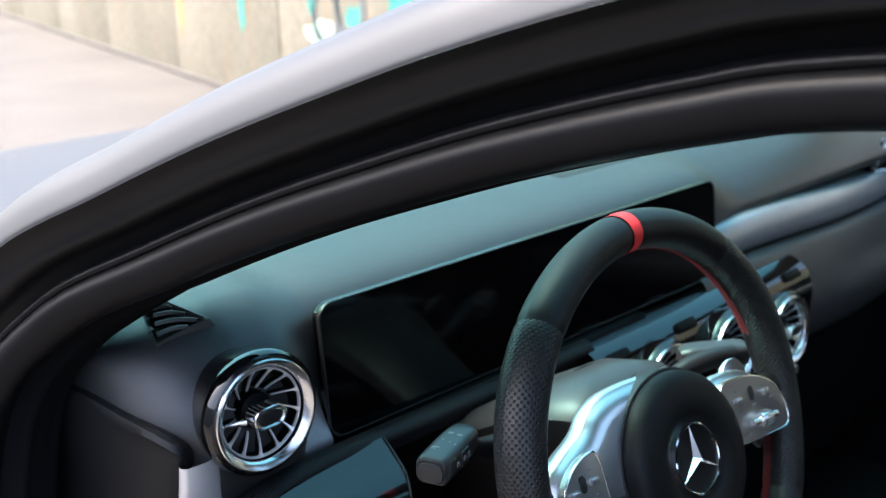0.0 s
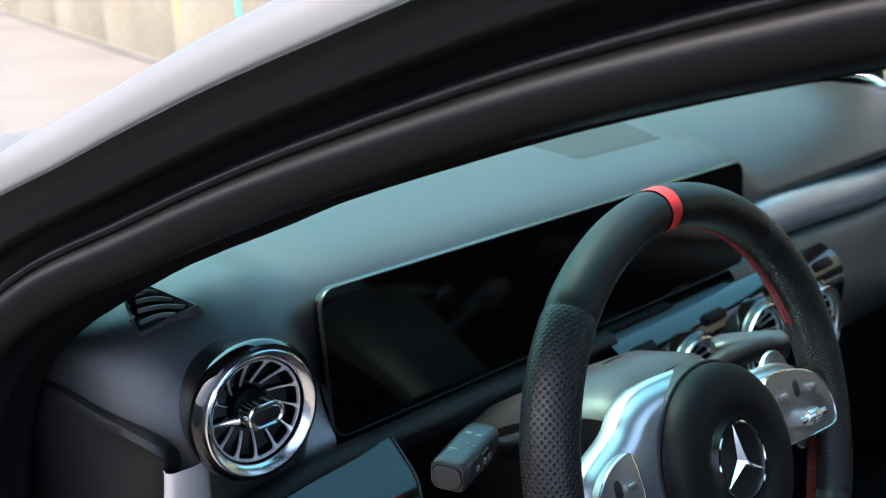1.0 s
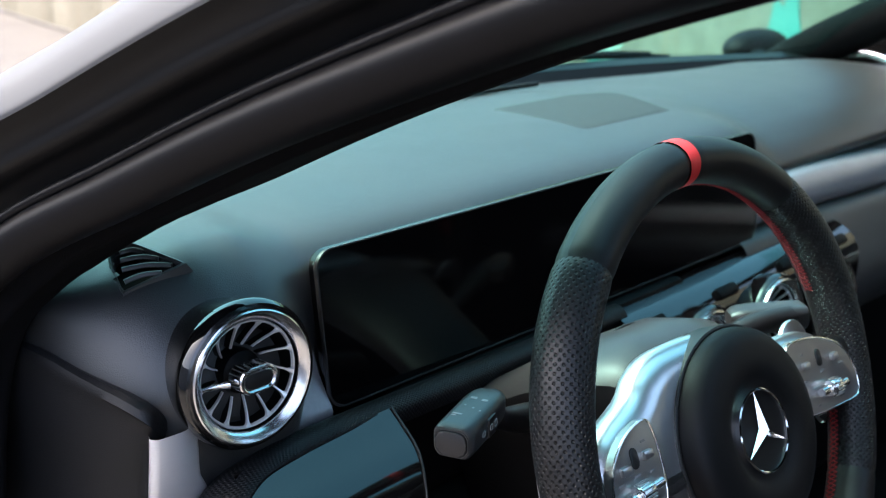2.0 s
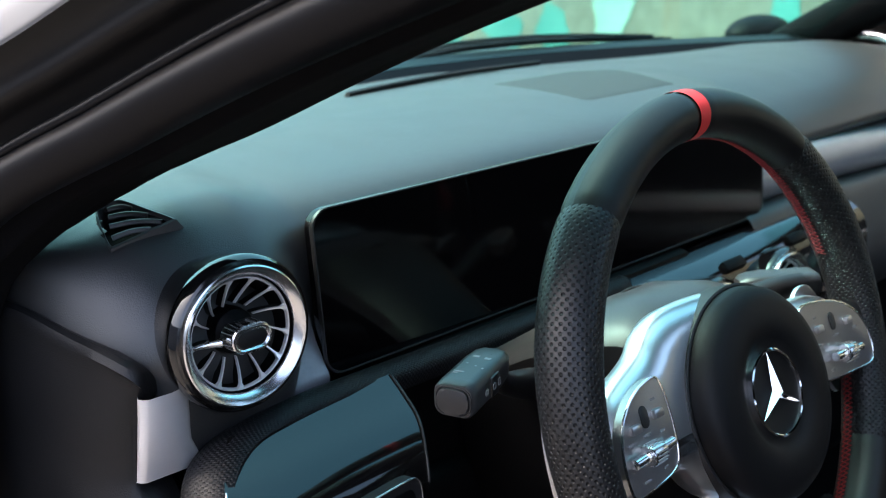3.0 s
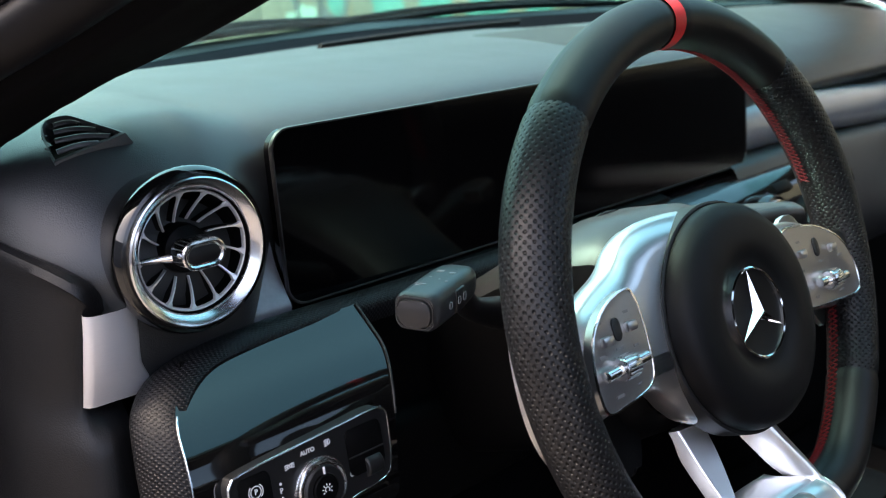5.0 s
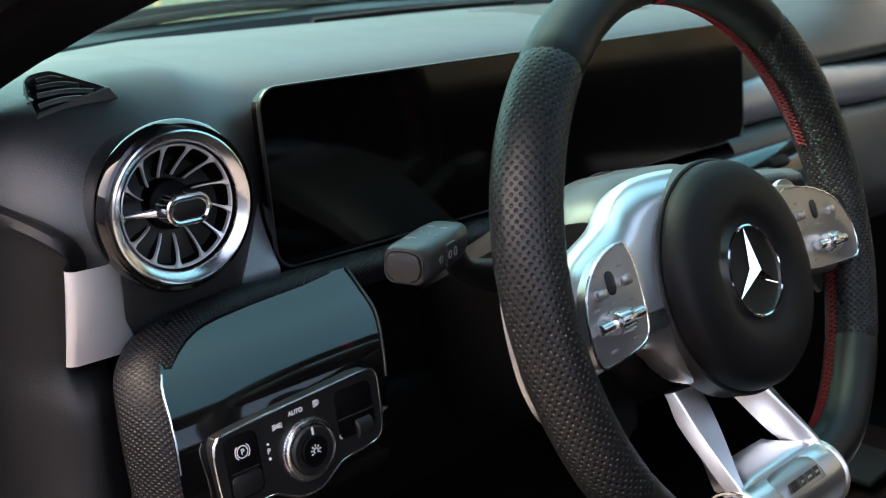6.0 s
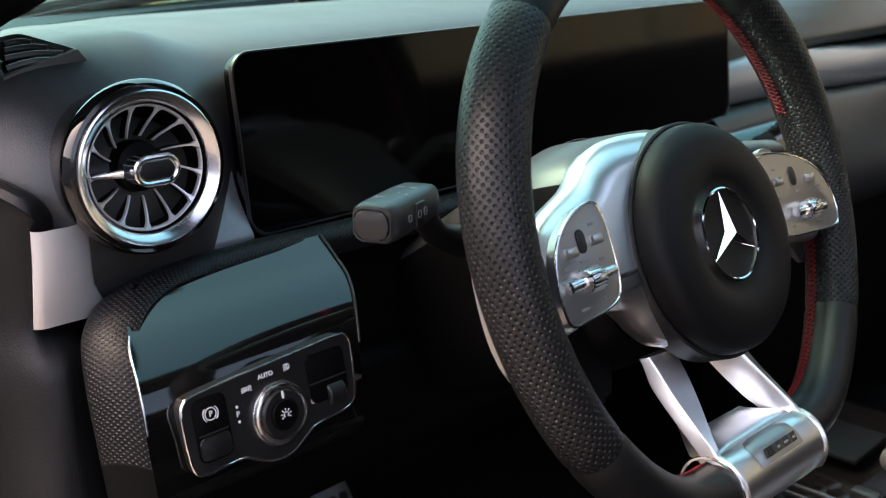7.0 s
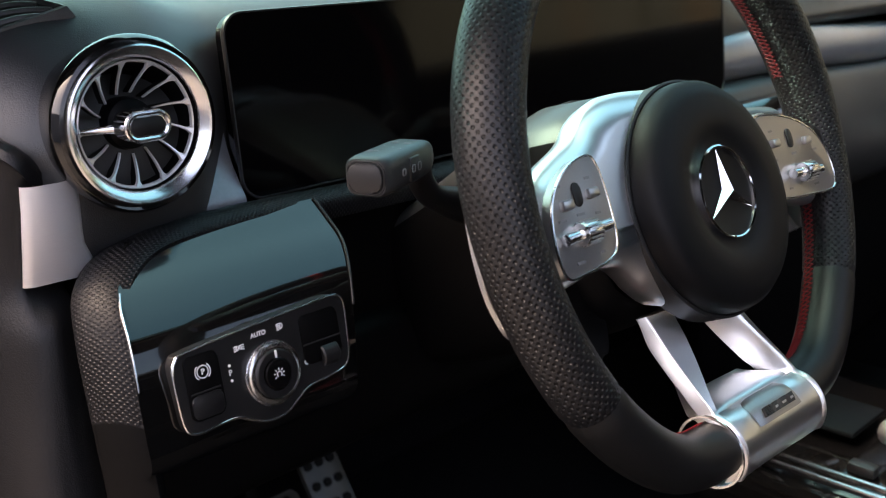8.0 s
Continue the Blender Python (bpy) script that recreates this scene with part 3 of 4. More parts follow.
def within(x, y, loop):
    """Is the point inside the loop?"""
    odd = False
    for (x0, y0), (x1, y1) in zip(loop, loop[1:] + loop[:1]):
        if (y0 > y) != (y1 > y) and x < (x1 - x0) * (y - y0) / (y1 - y0) + x0:
            odd = not odd
    return odd


back = DEFOG.inverted()
gone = []
for f in pad_sheet.faces:
    q = back @ f.calc_center_median()
    if abs(q.z) < 0.03 and within(q.x / 0.93, q.y / 0.93, DEFOG_SHAPE):
        gone.append(f)
bmesh.ops.delete(pad_sheet, geom=gone, context="FACES")
part("top_pad", pad_sheet, M_PAD, dash, "grained leatherette top pad")

# Satin grey band under the pad, from the vent to behind the screen.
rows = []
for i in range(40):
    x = 0.358 + (0.482 - 0.358) * i / 39
    s = smooth01(0.36, 0.50, x)
    rows.append([(x, y, z) for y, z in spline([(0.645 + 0.024 * s, 0.862 + 0.012 * s), (0.640 + 0.024 * s, 0.850 + 0.006 * s), (0.641 + 0.012 * s, 0.836 + 0.002 * s), (0.642 + 0.006 * s, 0.828 + 0.001 * s), (0.646 + 0.006 * s, 0.816)], 12)])
part("grey_band", loft(rows), M_GREY, dash, "satin grey trim band")

# Passenger-side tiers.
for name, mt, prof in (("upper_tier", M_GREY, [(0.700, 0.880), (0.672, 0.878), (0.660, 0.868), (0.655, 0.852), (0.660, 0.838), (0.672, 0.832)]),
                       ("lower_tier", M_PAD, [(0.690, 0.836), (0.655, 0.832), (0.640, 0.818), (0.622, 0.775), (0.618, 0.735), (0.632, 0.70), (0.67, 0.68)])):
    rows = []
    for i in range(40):
        x = 1.02 + 0.72 * i / 39
        d = 0.03 * smooth01(1.3, 1.74, x)
        rows.append([(x, y + d, z - 0.02 * smooth01(1.1, 1.6, x)) for y, z in spline(prof, 22)])
    part(name, loft(rows), mt, dash)
part("glovebox", box(0.62, 0.06, 0.26, (1.42, 0.70, 0.56), 0.03, 3), M_PLASTIC, dash, "black glovebox lid")
part("knee_panel", box(0.5, 0.05, 0.09, (0.60, 0.645, 0.69), 0.02, 3), M_PLASTIC, dash)
part("column_recess", box(0.38, 0.03, 0.14, (0.72, 0.655, 0.755), 0.01), M_PLASTIC, dash)
part("inner_carrier", box(1.35, 0.26, 0.27, (1.03, 0.86, 0.765), 0.02), M_PLASTIC, dash)

# Speaker grille and defroster slot on top.
def pad_height(x, y):
    """Height of the pad's top at a place in plan."""
    top = [(q[1], q[2]) for q in dash_profile(x)[:50]][::-1]
    return float(np.interp(y, [q[0] for q in top], [q[1] for q in top]))


rows = []
for i in range(28):
    y = 0.766 + 0.150 * i / 27
    k = i / 27
    x0 = 0.905 + 0.030 * k + 0.010 * smooth01(0.06, 0.0, k)
    x1 = 1.058 + 0.092 * smooth01(-0.15, 1.0, k) - 0.02 * smooth01(0.88, 1.0, k)
    y += 0.012 * k
    rows.append([(x0 + (x1 - x0) * q / 24, y, pad_height(x0 + (x1 - x0) * q / 24, y) + (0.0009 if 0 < q < 24 and 0 < i < 27 else -0.0006)) for q in range(25)])
bm = loft(rows)
part("speaker_cover", bm, M_GRILLE, dash, "black perforated speaker cover")
slot = [(0.80 + 0.34 * i / 20, base_y(0.80 + 0.34 * i / 20) - 0.13, 0.946) for i in range(21)]
part("defroster_slot", tube(slot, 0.005, 6, 0.5), M_GRILLE, dash)

# End cap of the dashboard, seen with the door open: a rounded cheek below the pad's outer corner.
cap_top = spline([(0.362, 0.650, 0.868), (0.347, 0.6375, 0.8715), (0.3388, 0.6360, 0.882), (0.3310, 0.6480, 0.890), (0.3205, 0.681, 0.8980), (0.3105, 0.719, 0.9065), (0.301, 0.768, 0.908), (0.302, 0.82, 0.905)], 40)
cap_mid = spline([(0.366, 0.668, 0.813), (0.356, 0.659, 0.813), (0.3455, 0.651, 0.813), (0.3335, 0.648, 0.814), (0.317, 0.677, 0.818), (0.307, 0.713, 0.822), (0.298, 0.765, 0.825), (0.298, 0.82, 0.825)], 40)
cap_low = spline([(0.362, 0.640, 0.788), (0.353, 0.634, 0.788), (0.343, 0.629, 0.785), (0.330, 0.636, 0.780), (0.316, 0.666, 0.775), (0.305, 0.705, 0.77), (0.297, 0.760, 0.77), (0.294, 0.82, 0.77)], 40)
cap_foot = spline([(0.362, 0.600, 0.52), (0.350, 0.596, 0.52), (0.340, 0.600, 0.52), (0.324, 0.602, 0.52), (0.312, 0.640, 0.52), (0.302, 0.690, 0.52), (0.294, 0.760, 0.52), (0.292, 0.82, 0.52)], 40)
rows = []
inward = np.array((0.010, 0.008, 0.0))
rows.append([p + inward + np.array((0, 0, -0.002)) for p in cap_top])
rows.append([p + inward * 0.4 + np.array((0, 0, 0.0004)) for p in cap_top])
rows.append([p + inward * 0.08 + np.array((0, 0, -0.0015)) for p in cap_top])
rows.append([p + np.array((-0.001, -0.0005, -0.006)) for p in cap_top])
for k in range(1, 9):
    t = k / 8
    rows.append([p * (1 - t) + q * t for p, q in zip(cap_top, cap_mid)])
for k in range(1, 6):
    t = smooth01(0, 1, k / 5)
    rows.append([np.array((p[0] * (1 - t) + q[0] * t, p[1] * (1 - t) + q[1] * t, p[2] + (q[2] - p[2]) * k / 5)) for p, q in zip(cap_mid, cap_low)])
for k in range(1, 9):
    t = k / 8
    rows.append([p * (1 - t) + q * t + np.array((-0.006, -0.002, 0)) * math.sin(math.pi * t) for p, q in zip(cap_low, cap_foot)])
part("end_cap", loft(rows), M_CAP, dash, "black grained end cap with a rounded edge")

# Brushed silver end piece below the vent.
rows = []
for z, w0, y0 in ((0.866, 0.0, 0.631), (0.85, -0.001, 0.631), (0.83, -0.002, 0.634), (0.820, -0.002, 0.637), (0.811, -0.002, 0.640)):
    f = 0.010 * smooth01(0.836, 0.808, z)
    rows.append([(0.342 + w0, y0 + 0.014, z), (0.3385 + w0, y0 + 0.0045, z), (0.3398 + w0, y0 + 0.0018, z), (0.3425 + w0, y0, z), (0.356 + f, y0 - 0.001, z), (0.366 + f, y0 + 0.001, z), (0.3685 + f, y0 + 0.003, z), (0.378 + f, y0 + 0.018, z)])
rows.append([(x, y + 0.008, z - 0.002) for x, y, z in rows[-1]])
part("end_trim", loft(rows), M_BRUSH, dash, "brushed silver end piece")

# ---- air vents ----


def air_vent(x, y, z, tilt, size, label, blades=13):
    """Turbine vent: gloss hood, chrome ring, dished dark throat with radial blades and an oblong knob."""
    ob = thing("air_vent", label, "air vent", "round air vents", m=facing(x, y, z, tilt) @ Matrix.Diagonal((size, size, size, 1)))
    part("hood", lathe([(0.0425, 0.001), (0.0455, 0.002), (0.0474, -0.001), (0.0478, -0.0045), (0.0468, -0.010), (0.0445, -0.022), (0.040, -0.04)], 64), M_GLOSS, ob, "piano black outer hood")
    part("ring", lathe([(0.0352, -0.006), (0.0354, 0.0004), (0.0360, 0.0014), (0.0375, 0.0026), (0.0400, 0.0044), (0.0414, 0.0050), (0.0423, 0.0044), (0.0428, 0.0022), (0.0428, -0.006)], 64), M_CHROME, ob, "satin chrome ring")
    part("throat", lathe([(0.0355, 0.0005), (0.0348, -0.004), (0.0335, -0.012), (0.031, -0.022), (0.024, -0.030), (0.0, -0.032)], 48), M_PLASTIC, ob)
    part("inner_ring", lathe([(0.0328, -0.0040), (0.0332, -0.0022), (0.0342, -0.0018), (0.0348, -0.003), (0.0348, -0.006)], 48), M_BLADE, ob)
    part("core", lathe([(0.0, -0.004), (0.008, -0.005), (0.0135, -0.009), (0.0145, -0.014), (0.013, -0.03)], 32), M_PLASTIC, ob)
    for k in range(blades):
        a = math.pi + (k + 0.0) * 2 * math.pi / blades
        rows, webs = [], []
        for i in range(7):
            t = i / 6
            r = 0.0165 + (0.0335 - 0.0165) * t
            half = 0.00052 + 0.0003 * t + 0.0034 * max(0, t - 0.80) ** 1.3 * 5
            lift = -0.0125 + 0.0100 * t
            aa = a + 0.16 * (1 - t)
            c, s = math.cos(aa), math.sin(aa)
            sec = ((-half, lift), (-half * 0.6, lift + 0.0012), (half * 0.6, lift + 0.0012), (half, lift), (half * 0.8, lift - 0.0010), (-half * 0.8, lift - 0.0010))
            rows.append([(c * r - s * w, s * r + c * w, h) for w, h in sec])
            webs.append([(c * r - s * w, s * r + c * w, h) for w, h in ((-0.0004, lift - 0.0008), (0.0004, lift - 0.0008), (0.0004, lift - 0.007), (-0.0004, lift - 0.007))])
        part("blade", loft(rows, closed_cols=True, caps=True), M_BLADE, ob, "satin silver blade edge")
        part("blade_web", loft(webs, closed_cols=True, caps=True), M_PLASTIC, ob)
    arm = [(-0.034, 0.0, -0.003), (-0.028, 0.0, -0.0025), (-0.022, 0.0, -0.001), (-0.016, 0.0, 0.002)]
    part("spindle", tube(arm, lambda t: 0.0012 + 0.0014 * t, 10), M_CHROME, ob)
    o1 = rounded(0.0265, 0.0165, 0.0080)
    part("knob", plate(o1, -0.004, 0.009, 0.0016), M_CHROME, ob, "satin chrome knob body")
    knob_rim = [(px, py, 0.0085) for px, py in rounded(0.0245, 0.0140, 0.0068)]
    part("knob_rim", tube(knob_rim + knob_rim[:1], 0.0015, 8, caps=False), M_CHROME, ob, "satin chrome knob rim")
    part("knob_pad", plate(rounded(0.0205, 0.0095, 0.0045), 0.008, 0.0094, 0.0008), M_SOFT, ob)
    return ob


VENT = air_vent(0.4015, 0.622, 0.8905, 2.0, 1.0, "round turbine air vent with satin chrome ring and blades")
copy_thing(VENT, facing(1.13, 0.592, 0.752, 6))["label"] = "round turbine air vent in the centre of the dashboard"
copy_thing(VENT, facing(1.005, 0.592, 0.765, 6))["label"] = "round turbine air vent in the centre of the dashboard"
copy_thing(VENT, facing(0.88, 0.592, 0.765, 6))["label"] = "round turbine air vent in the centre of the dashboard"
copy_thing(VENT, facing(1.585, 0.688, 0.858, 2))["label"] = "round turbine air vent at the passenger end"

# Centre stack behind the vents.
stack = thing("centre_stack", "gloss black centre stack panel under the screen", "dashboard panel")
rows = []
for i in range(24):
    x = 0.79 + 0.42 * i / 23
    rows.append([(x, y, z) for y, z in spline([(0.655, 0.822), (0.63, 0.815), (0.612, 0.80), (0.606, 0.775), (0.612, 0.72), (0.63, 0.69)], 18)])
part("panel", loft(rows), M_GLOSS, stack)
for x in (0.82, 0.94, 1.06, 1.17):
    part("vent_slot", box(0.034, 0.012, 0.010, (x, 0.6165, 0.806), 0.003, 2, Matrix.Rotation(0.7, 4, "X")), M_PLASTIC, stack)
for i in range(8):
    part("climate_key", box(0.034, 0.02, 0.012, (0.85 + i * 0.042, 0.60, 0.692), 0.003), M_KEY, stack)

# ---- defroster side vent ----
dv = thing("side_defroster_vent", "triangular black side defroster vent with curved slats", "air vent", m=DEFOG)
tri = DEFOG_SHAPE
tri_in = [(x * 0.85 - 0.0008, y * 0.85) for x, y in tri]
bm = loft([[(x * 1.10, y * 1.10, -0.006) for x, y in tri], [(x, y, 0.0006) for x, y in tri], [(x * 0.93, y * 0.93, 0.0010) for x, y in tri], [(x, y, -0.001) for x, y in tri_in], [(x, y, -0.012) for x, y in tri_in]], closed_cols=True)
part("bezel", bm, M_PAD, dv)
part("throat", plate(tri_in, -0.016, -0.012), M_PLASTIC, dv)
for (x0, y0), (x1, y1) in (((-0.0012, 0.0155), (0.0095, 0.0045)), ((-0.0050, 0.0090), (0.0118, -0.0085)), ((-0.0095, 0.0010), (0.0135, -0.0205)), ((-0.0148, -0.0095), (0.0050, -0.0210))):
    path = [(x0 + (x1 - x0) * i / 10 + 0.0018 * math.sin(math.pi * i / 10), y0 + (y1 - y0) * i / 10 + 0.0018 * math.sin(math.pi * i / 10), -0.0016) for i in range(11)]
    part("slat", tube(path, 0.0011, 8, 1.6), M_PAD, dv)

# ---- screen ----
screen = thing("display_screen", "wide black twin display screen, switched off", "screen", m=facing(0.7675, 0.655, 0.8850, 5.0))
W, H = 0.571, 0.1155
o = rounded(W, H, 0.014, 8)
bm = loft([[(x * 0.975, y * 0.88, -0.018) for x, y in o], [(x * 0.993, y * 0.968, -0.006) for x, y in o], [(x, y, -0.0016) for x, y in o], [(x * 0.9985, y * 0.993, 0.0004) for x, y in o], [(x * 0.995, y * 0.976, 0.0004) for x, y in o], [(x * 0.994, y * 0.972, -0.0006) for x, y in o]], closed_cols=True)
part("housing", bm, M_BEZEL, screen, "thin satin bezel")
part("back_cover", plate([(x * 0.975, y * 0.88) for x, y in o], -0.03, -0.018), M_PLASTIC, screen)
part("glass", plate([(x * 0.995, y * 0.974) for x, y in o], -0.01, -0.0004), M_SCREEN, screen, "gloss black glass")

# ---- light switch unit and its surround ----
surround = thing("switch_surround", "black dimpled leather band round a gloss panel", "dashboard trim")
outer = [(0.345, 0.590, 0.64), (0.3425, 0.592, 0.70), (0.3415, 0.598, 0.748), (0.3450, 0.612, 0.786), (0.3545, 0.628, 0.808), (0.376, 0.637, 0.822), (0.42, 0.641, 0.8285), (0.48, 0.643, 0.829), (0.56, 0.646, 0.826), (0.66, 0.647, 0.824), (0.80, 0.648, 0.823)]
inner = [(0.360, 0.558, 0.64), (0.3575, 0.560, 0.70), (0.3575, 0.567, 0.750), (0.3635, 0.583, 0.792), (0.376, 0.601, 0.812), (0.399, 0.614, 0.822), (0.43, 0.619, 0.825), (0.48, 0.622, 0.825), (0.56, 0.625, 0.822), (0.66, 0.627, 0.819), (0.80, 0.63, 0.815)]
A, B = spline(outer, 110), spline(inner, 110)
rows, run = [], [0.0]
for i, (a, b) in enumerate(zip(A, B)):
    if i:
        run.append(run[-1] + float(np.linalg.norm((A[i] + B[i]) / 2 - (A[i - 1] + B[i - 1]) / 2)))
    e = b - a
    wide = float(np.linalg.norm(e))
    up = np.array((0.0, -0.75, 0.65))
    up = up - e * (up @ e) / (wide * wide)
    up = up / np.linalg.norm(up)
    rows.append([a + e * s + up * h for s, h in ((0.0, -0.012), (0.0, -0.003), (0.03, 0.0002), (0.12, 0.0022), (0.3, 0.0040), (0.5, 0.0046), (0.7, 0.0040), (0.88, 0.0022), (0.97, 0.0), (1.0, -0.004), (1.0, -0.012))])
GIRTH = [0, 0.006, 0.008, 0.011, 0.016, 0.021, 0.026, 0.031, 0.034, 0.037, 0.044]
cut = next(i for i, p in enumerate(A) if p[2] > 0.742)
upper = rows[cut:]
part("dimpled_band", loft(upper, uv=lambda a, b: (run[a + cut], GIRTH[b])), M_DIMPLE, surround, "black leather band with fine dimples")
part("lower_trim", loft(rows[:cut + 1]), M_PLASTIC, surround)
rows = []
for i in range(30):
    k = i / 29
    xl = 0.353 + 0.159 * k
    slant = 0.010 * (1 - k)
    top = [(0.626, 0.8275), (0.611, 0.8172), (0.594, 0.8060), (0.5765, 0.7900), (0.5650, 0.767), (0.5610, 0.742), (0.5600, 0.726), (0.578, 0.712)]
    lean = [0.034, 0.022, 0.010, 0.004, 0.0, 0.0, 0.0, 0.0]
    edge = [0.004, 0.003, 0.0, -0.010, -0.018, -0.021, -0.024, -0.03]
    rows.append([(xl + l * (1 - k) + e * k, y, z) for (y, z), l, e in zip(top, lean, edge)])
rows = [spline(r, 26) for r in rows]
part("gloss_panel", loft(rows), M_GLOSS, surround, "piano black panel")
chrome_edge = [tuple(np.array(r[0 if False else j]) + np.array((0.0006, -0.001, 0))) for j, r in ((j, rows[0]) for j in range(6, 15))]
part("edge_line", tube(chrome_edge, 0.0005, 6), M_CHROME, surround)
redge = [tuple(np.array(rows[-1][j]) + np.array((0.0, -0.0006, 0.0006))) for j in range(0, 14)]
part("edge_line", tube(redge, 0.0009, 6), M_SOFT, surround)

SW = facing(0.4293, 0.5625, 0.7635, 10.0)
sw = thing("light_switch_unit", "black headlamp switch unit with a chrome rim and rotary knob", "light switch", m=SW)
shape = ring_spline([(-0.0585, 0.010), (-0.056, 0.0165), (-0.050, 0.0190), (-0.02, 0.0212), (0.02, 0.0232), (0.046, 0.0243), (0.0535, 0.021), (0.0545, 0.012), (0.0530, -0.008), (0.050, -0.0165),
                     (0.042, -0.0195), (0.022, -0.0215), (0.014, -0.0255), (0.004, -0.0310), (-0.008, -0.0315), (-0.018, -0.0275), (-0.026, -0.0235), (-0.036, -0.0232), (-0.050, -0.0238), (-0.0565, -0.020), (-0.0583, -0.008)], 120)
part("body", plate([tuple(p) for p in shape], -0.012, 0.004, 0.0012), M_SOFT, sw)
loop = [(p[0], p[1], 0.0036) for p in shape]
part("chrome_rim", tube(loop + loop[:1], 0.00085, 8, caps=False), M_CHROME, sw, "thin chrome rim")
knob = part("rotary_knob", put(lathe([(0.0175, -0.004), (0.0177, 0.0008), (0.0167, 0.0034), (0.0152, 0.0042), (0.0137, 0.0042), (0.0132, 0.0036), (0.0, 0.0036)], 64), pose(-0.001, -0.0065, 0.004)), M_CHROME, sw, "chrome rotary knob")
part("knob_face", put(lathe([(0.0136, 0.0033), (0.0134, 0.0052), (0.0127, 0.0058), (0.0092, 0.0058), (0.0088, 0.0048), (0.0, 0.0048)], 48), pose(-0.001, -0.0065, 0.004)), M_SOFT, knob, "black knob face")
part("knob_button", put(lathe([(0.0086, 0.0042), (0.0085, 0.0062), (0.0078, 0.0068), (0.0, 0.0070)], 40), pose(-0.001, -0.0065, 0.004)), M_PLASTIC, knob)
for i in range(60):
    a = 2 * math.pi * i / 60
    part("knurl", put(box(0.0009, 0.0012, 0.006), pose(-0.001 + 0.0177 * math.cos(a), -0.0065 + 0.0177 * math.sin(a), 0.0025, 0, 0, math.degrees(a))), M_CHROME, knob)
part("knob_mark", box(0.0011, 0.0042, 0.0006, (-0.0005, 0.0045, 0.0101)), M_INK, knob, "white pointer mark")
# Flush keys: parking brake on one side, fog lamp on the other.
pk = part("parking_key", plate([(x - 0.0425, y - 0.0005) for x, y in rounded(0.0205, 0.0345, 0.004)], 0.002, 0.0048, 0.0006), M_PLASTIC, sw, "black electric parking brake key")
part("key_scoop", plate([(x - 0.0425, y - 0.0105) for x, y in rounded(0.0185, 0.0125, 0.003)], 0.0040, 0.0056, 0.0012), M_SOFT, pk)
part("key_groove", box(0.0175, 0.0008, 0.0012, (-0.0425, -0.0030, 0.0048)), M_BLACKINK, pk)
fk = part("fog_key", plate([(x + 0.0345, y + 0.0045) for x, y in rounded(0.0265, 0.0285, 0.004)], 0.002, 0.0048, 0.0006), M_PLASTIC, sw, "black fog lamp key")
part("key_groove", box(0.026, 0.0008, 0.0012, (0.0345, 0.0020, 0.0048)), M_BLACKINK, fk)
part("dimmer_wheel", put(lathe([(0.0, -0.0058), (0.006, -0.0058), (0.0068, -0.005), (0.0068, 0.005), (0.006, 0.0058), (0.0, 0.0058)], 32), pose(0.0385, -0.0075, 0.0015, 0, 90, 0)), M_SOFT, sw, "grey ribbed dimmer wheel")


def letters(name, text, size, m, material, parent, bold=0.0):
    """Lettering turned into a thin mesh."""
    cu = bpy.data.curves.new(name, "FONT")
    cu.body, cu.size, cu.align_x, cu.align_y, cu.extrude, cu.offset = text, size, "CENTER", "CENTER", 0.0001, bold
    tmp = bpy.data.objects.new("tmp", cu)
    me = bpy.data.meshes.new_from_object(tmp)
    bpy.data.objects.remove(tmp)
    me.transform(m)
    me.materials.clear()
    me.materials.append(material)
    ob = new(name, me)
    ob.parent = parent
    return ob


def arc(r, a0, a1, n=10, at=(0, 0), z=0.0):
    return [(at[0] + r * math.cos(radians(a0 + (a1 - a0) * i / n)), at[1] + r * math.sin(radians(a0 + (a1 - a0) * i / n)), z) for i in range(n + 1)]


Z0 = 0.0043
letters("auto_lettering", "AUTO", 0.0035, pose(-0.0055, 0.0165, Z0), M_INK, sw, 0.00012)
letters("park_lettering", "P", 0.0040, pose(-0.0425, 0.0072, Z0 + 0.001), M_INK, sw, 0.00012)
c = (-0.0425, 0.0072)
bm = join(tube(arc(0.0033, 0, 360, 24, c, Z0 + 0.0008), 0.0003, 6), tube(arc(0.0045, -50, 50, 10, c, Z0 + 0.0008), 0.0003, 6), tube(arc(0.0045, 130, 230, 10, c, Z0 + 0.0008), 0.0003, 6))
part("park_symbol", bm, M_INK, sw)


def lamp_symbol(x, y, rays, flip=1, s=1.0):
    h = 0.0019 * s
    b = tube([(x, y - h, Z0), (x + flip * 0.0012 * s, y - h * 0.9, Z0), (x + flip * 0.0021 * s, y, Z0), (x + flip * 0.0012 * s, y + h * 0.9, Z0), (x, y + h, Z0), (x, y - h, Z0)], 0.0003, 6)
    for i in range(rays):
        yy = y - h + 2 * h * i / max(1, rays - 1)
        b = join(b, tube([(x - flip * 0.0007 * s, yy, Z0), (x - flip * 0.0030 * s, yy - 0.0004, Z0)], 0.00028, 6))
    return b


part("low_beam_symbol", lamp_symbol(0.0090, 0.0170, 4, 1, 0.8), M_INK, sw)
part("side_light_symbol", join(lamp_symbol(-0.0172, 0.0128, 3, -1, 0.6), lamp_symbol(-0.0200, 0.0128, 3, 1, 0.6)), M_INK, sw)
part("fog_symbol", join(lamp_symbol(0.0330, 0.0108, 3, -1, 0.8), lamp_symbol(0.0312, 0.0108, 3, 1, 0.8)), M_INK, sw)
part("dimmer_symbol", lamp_symbol(0.0225, -0.0075, 3, -1, 0.7), M_INK, sw)
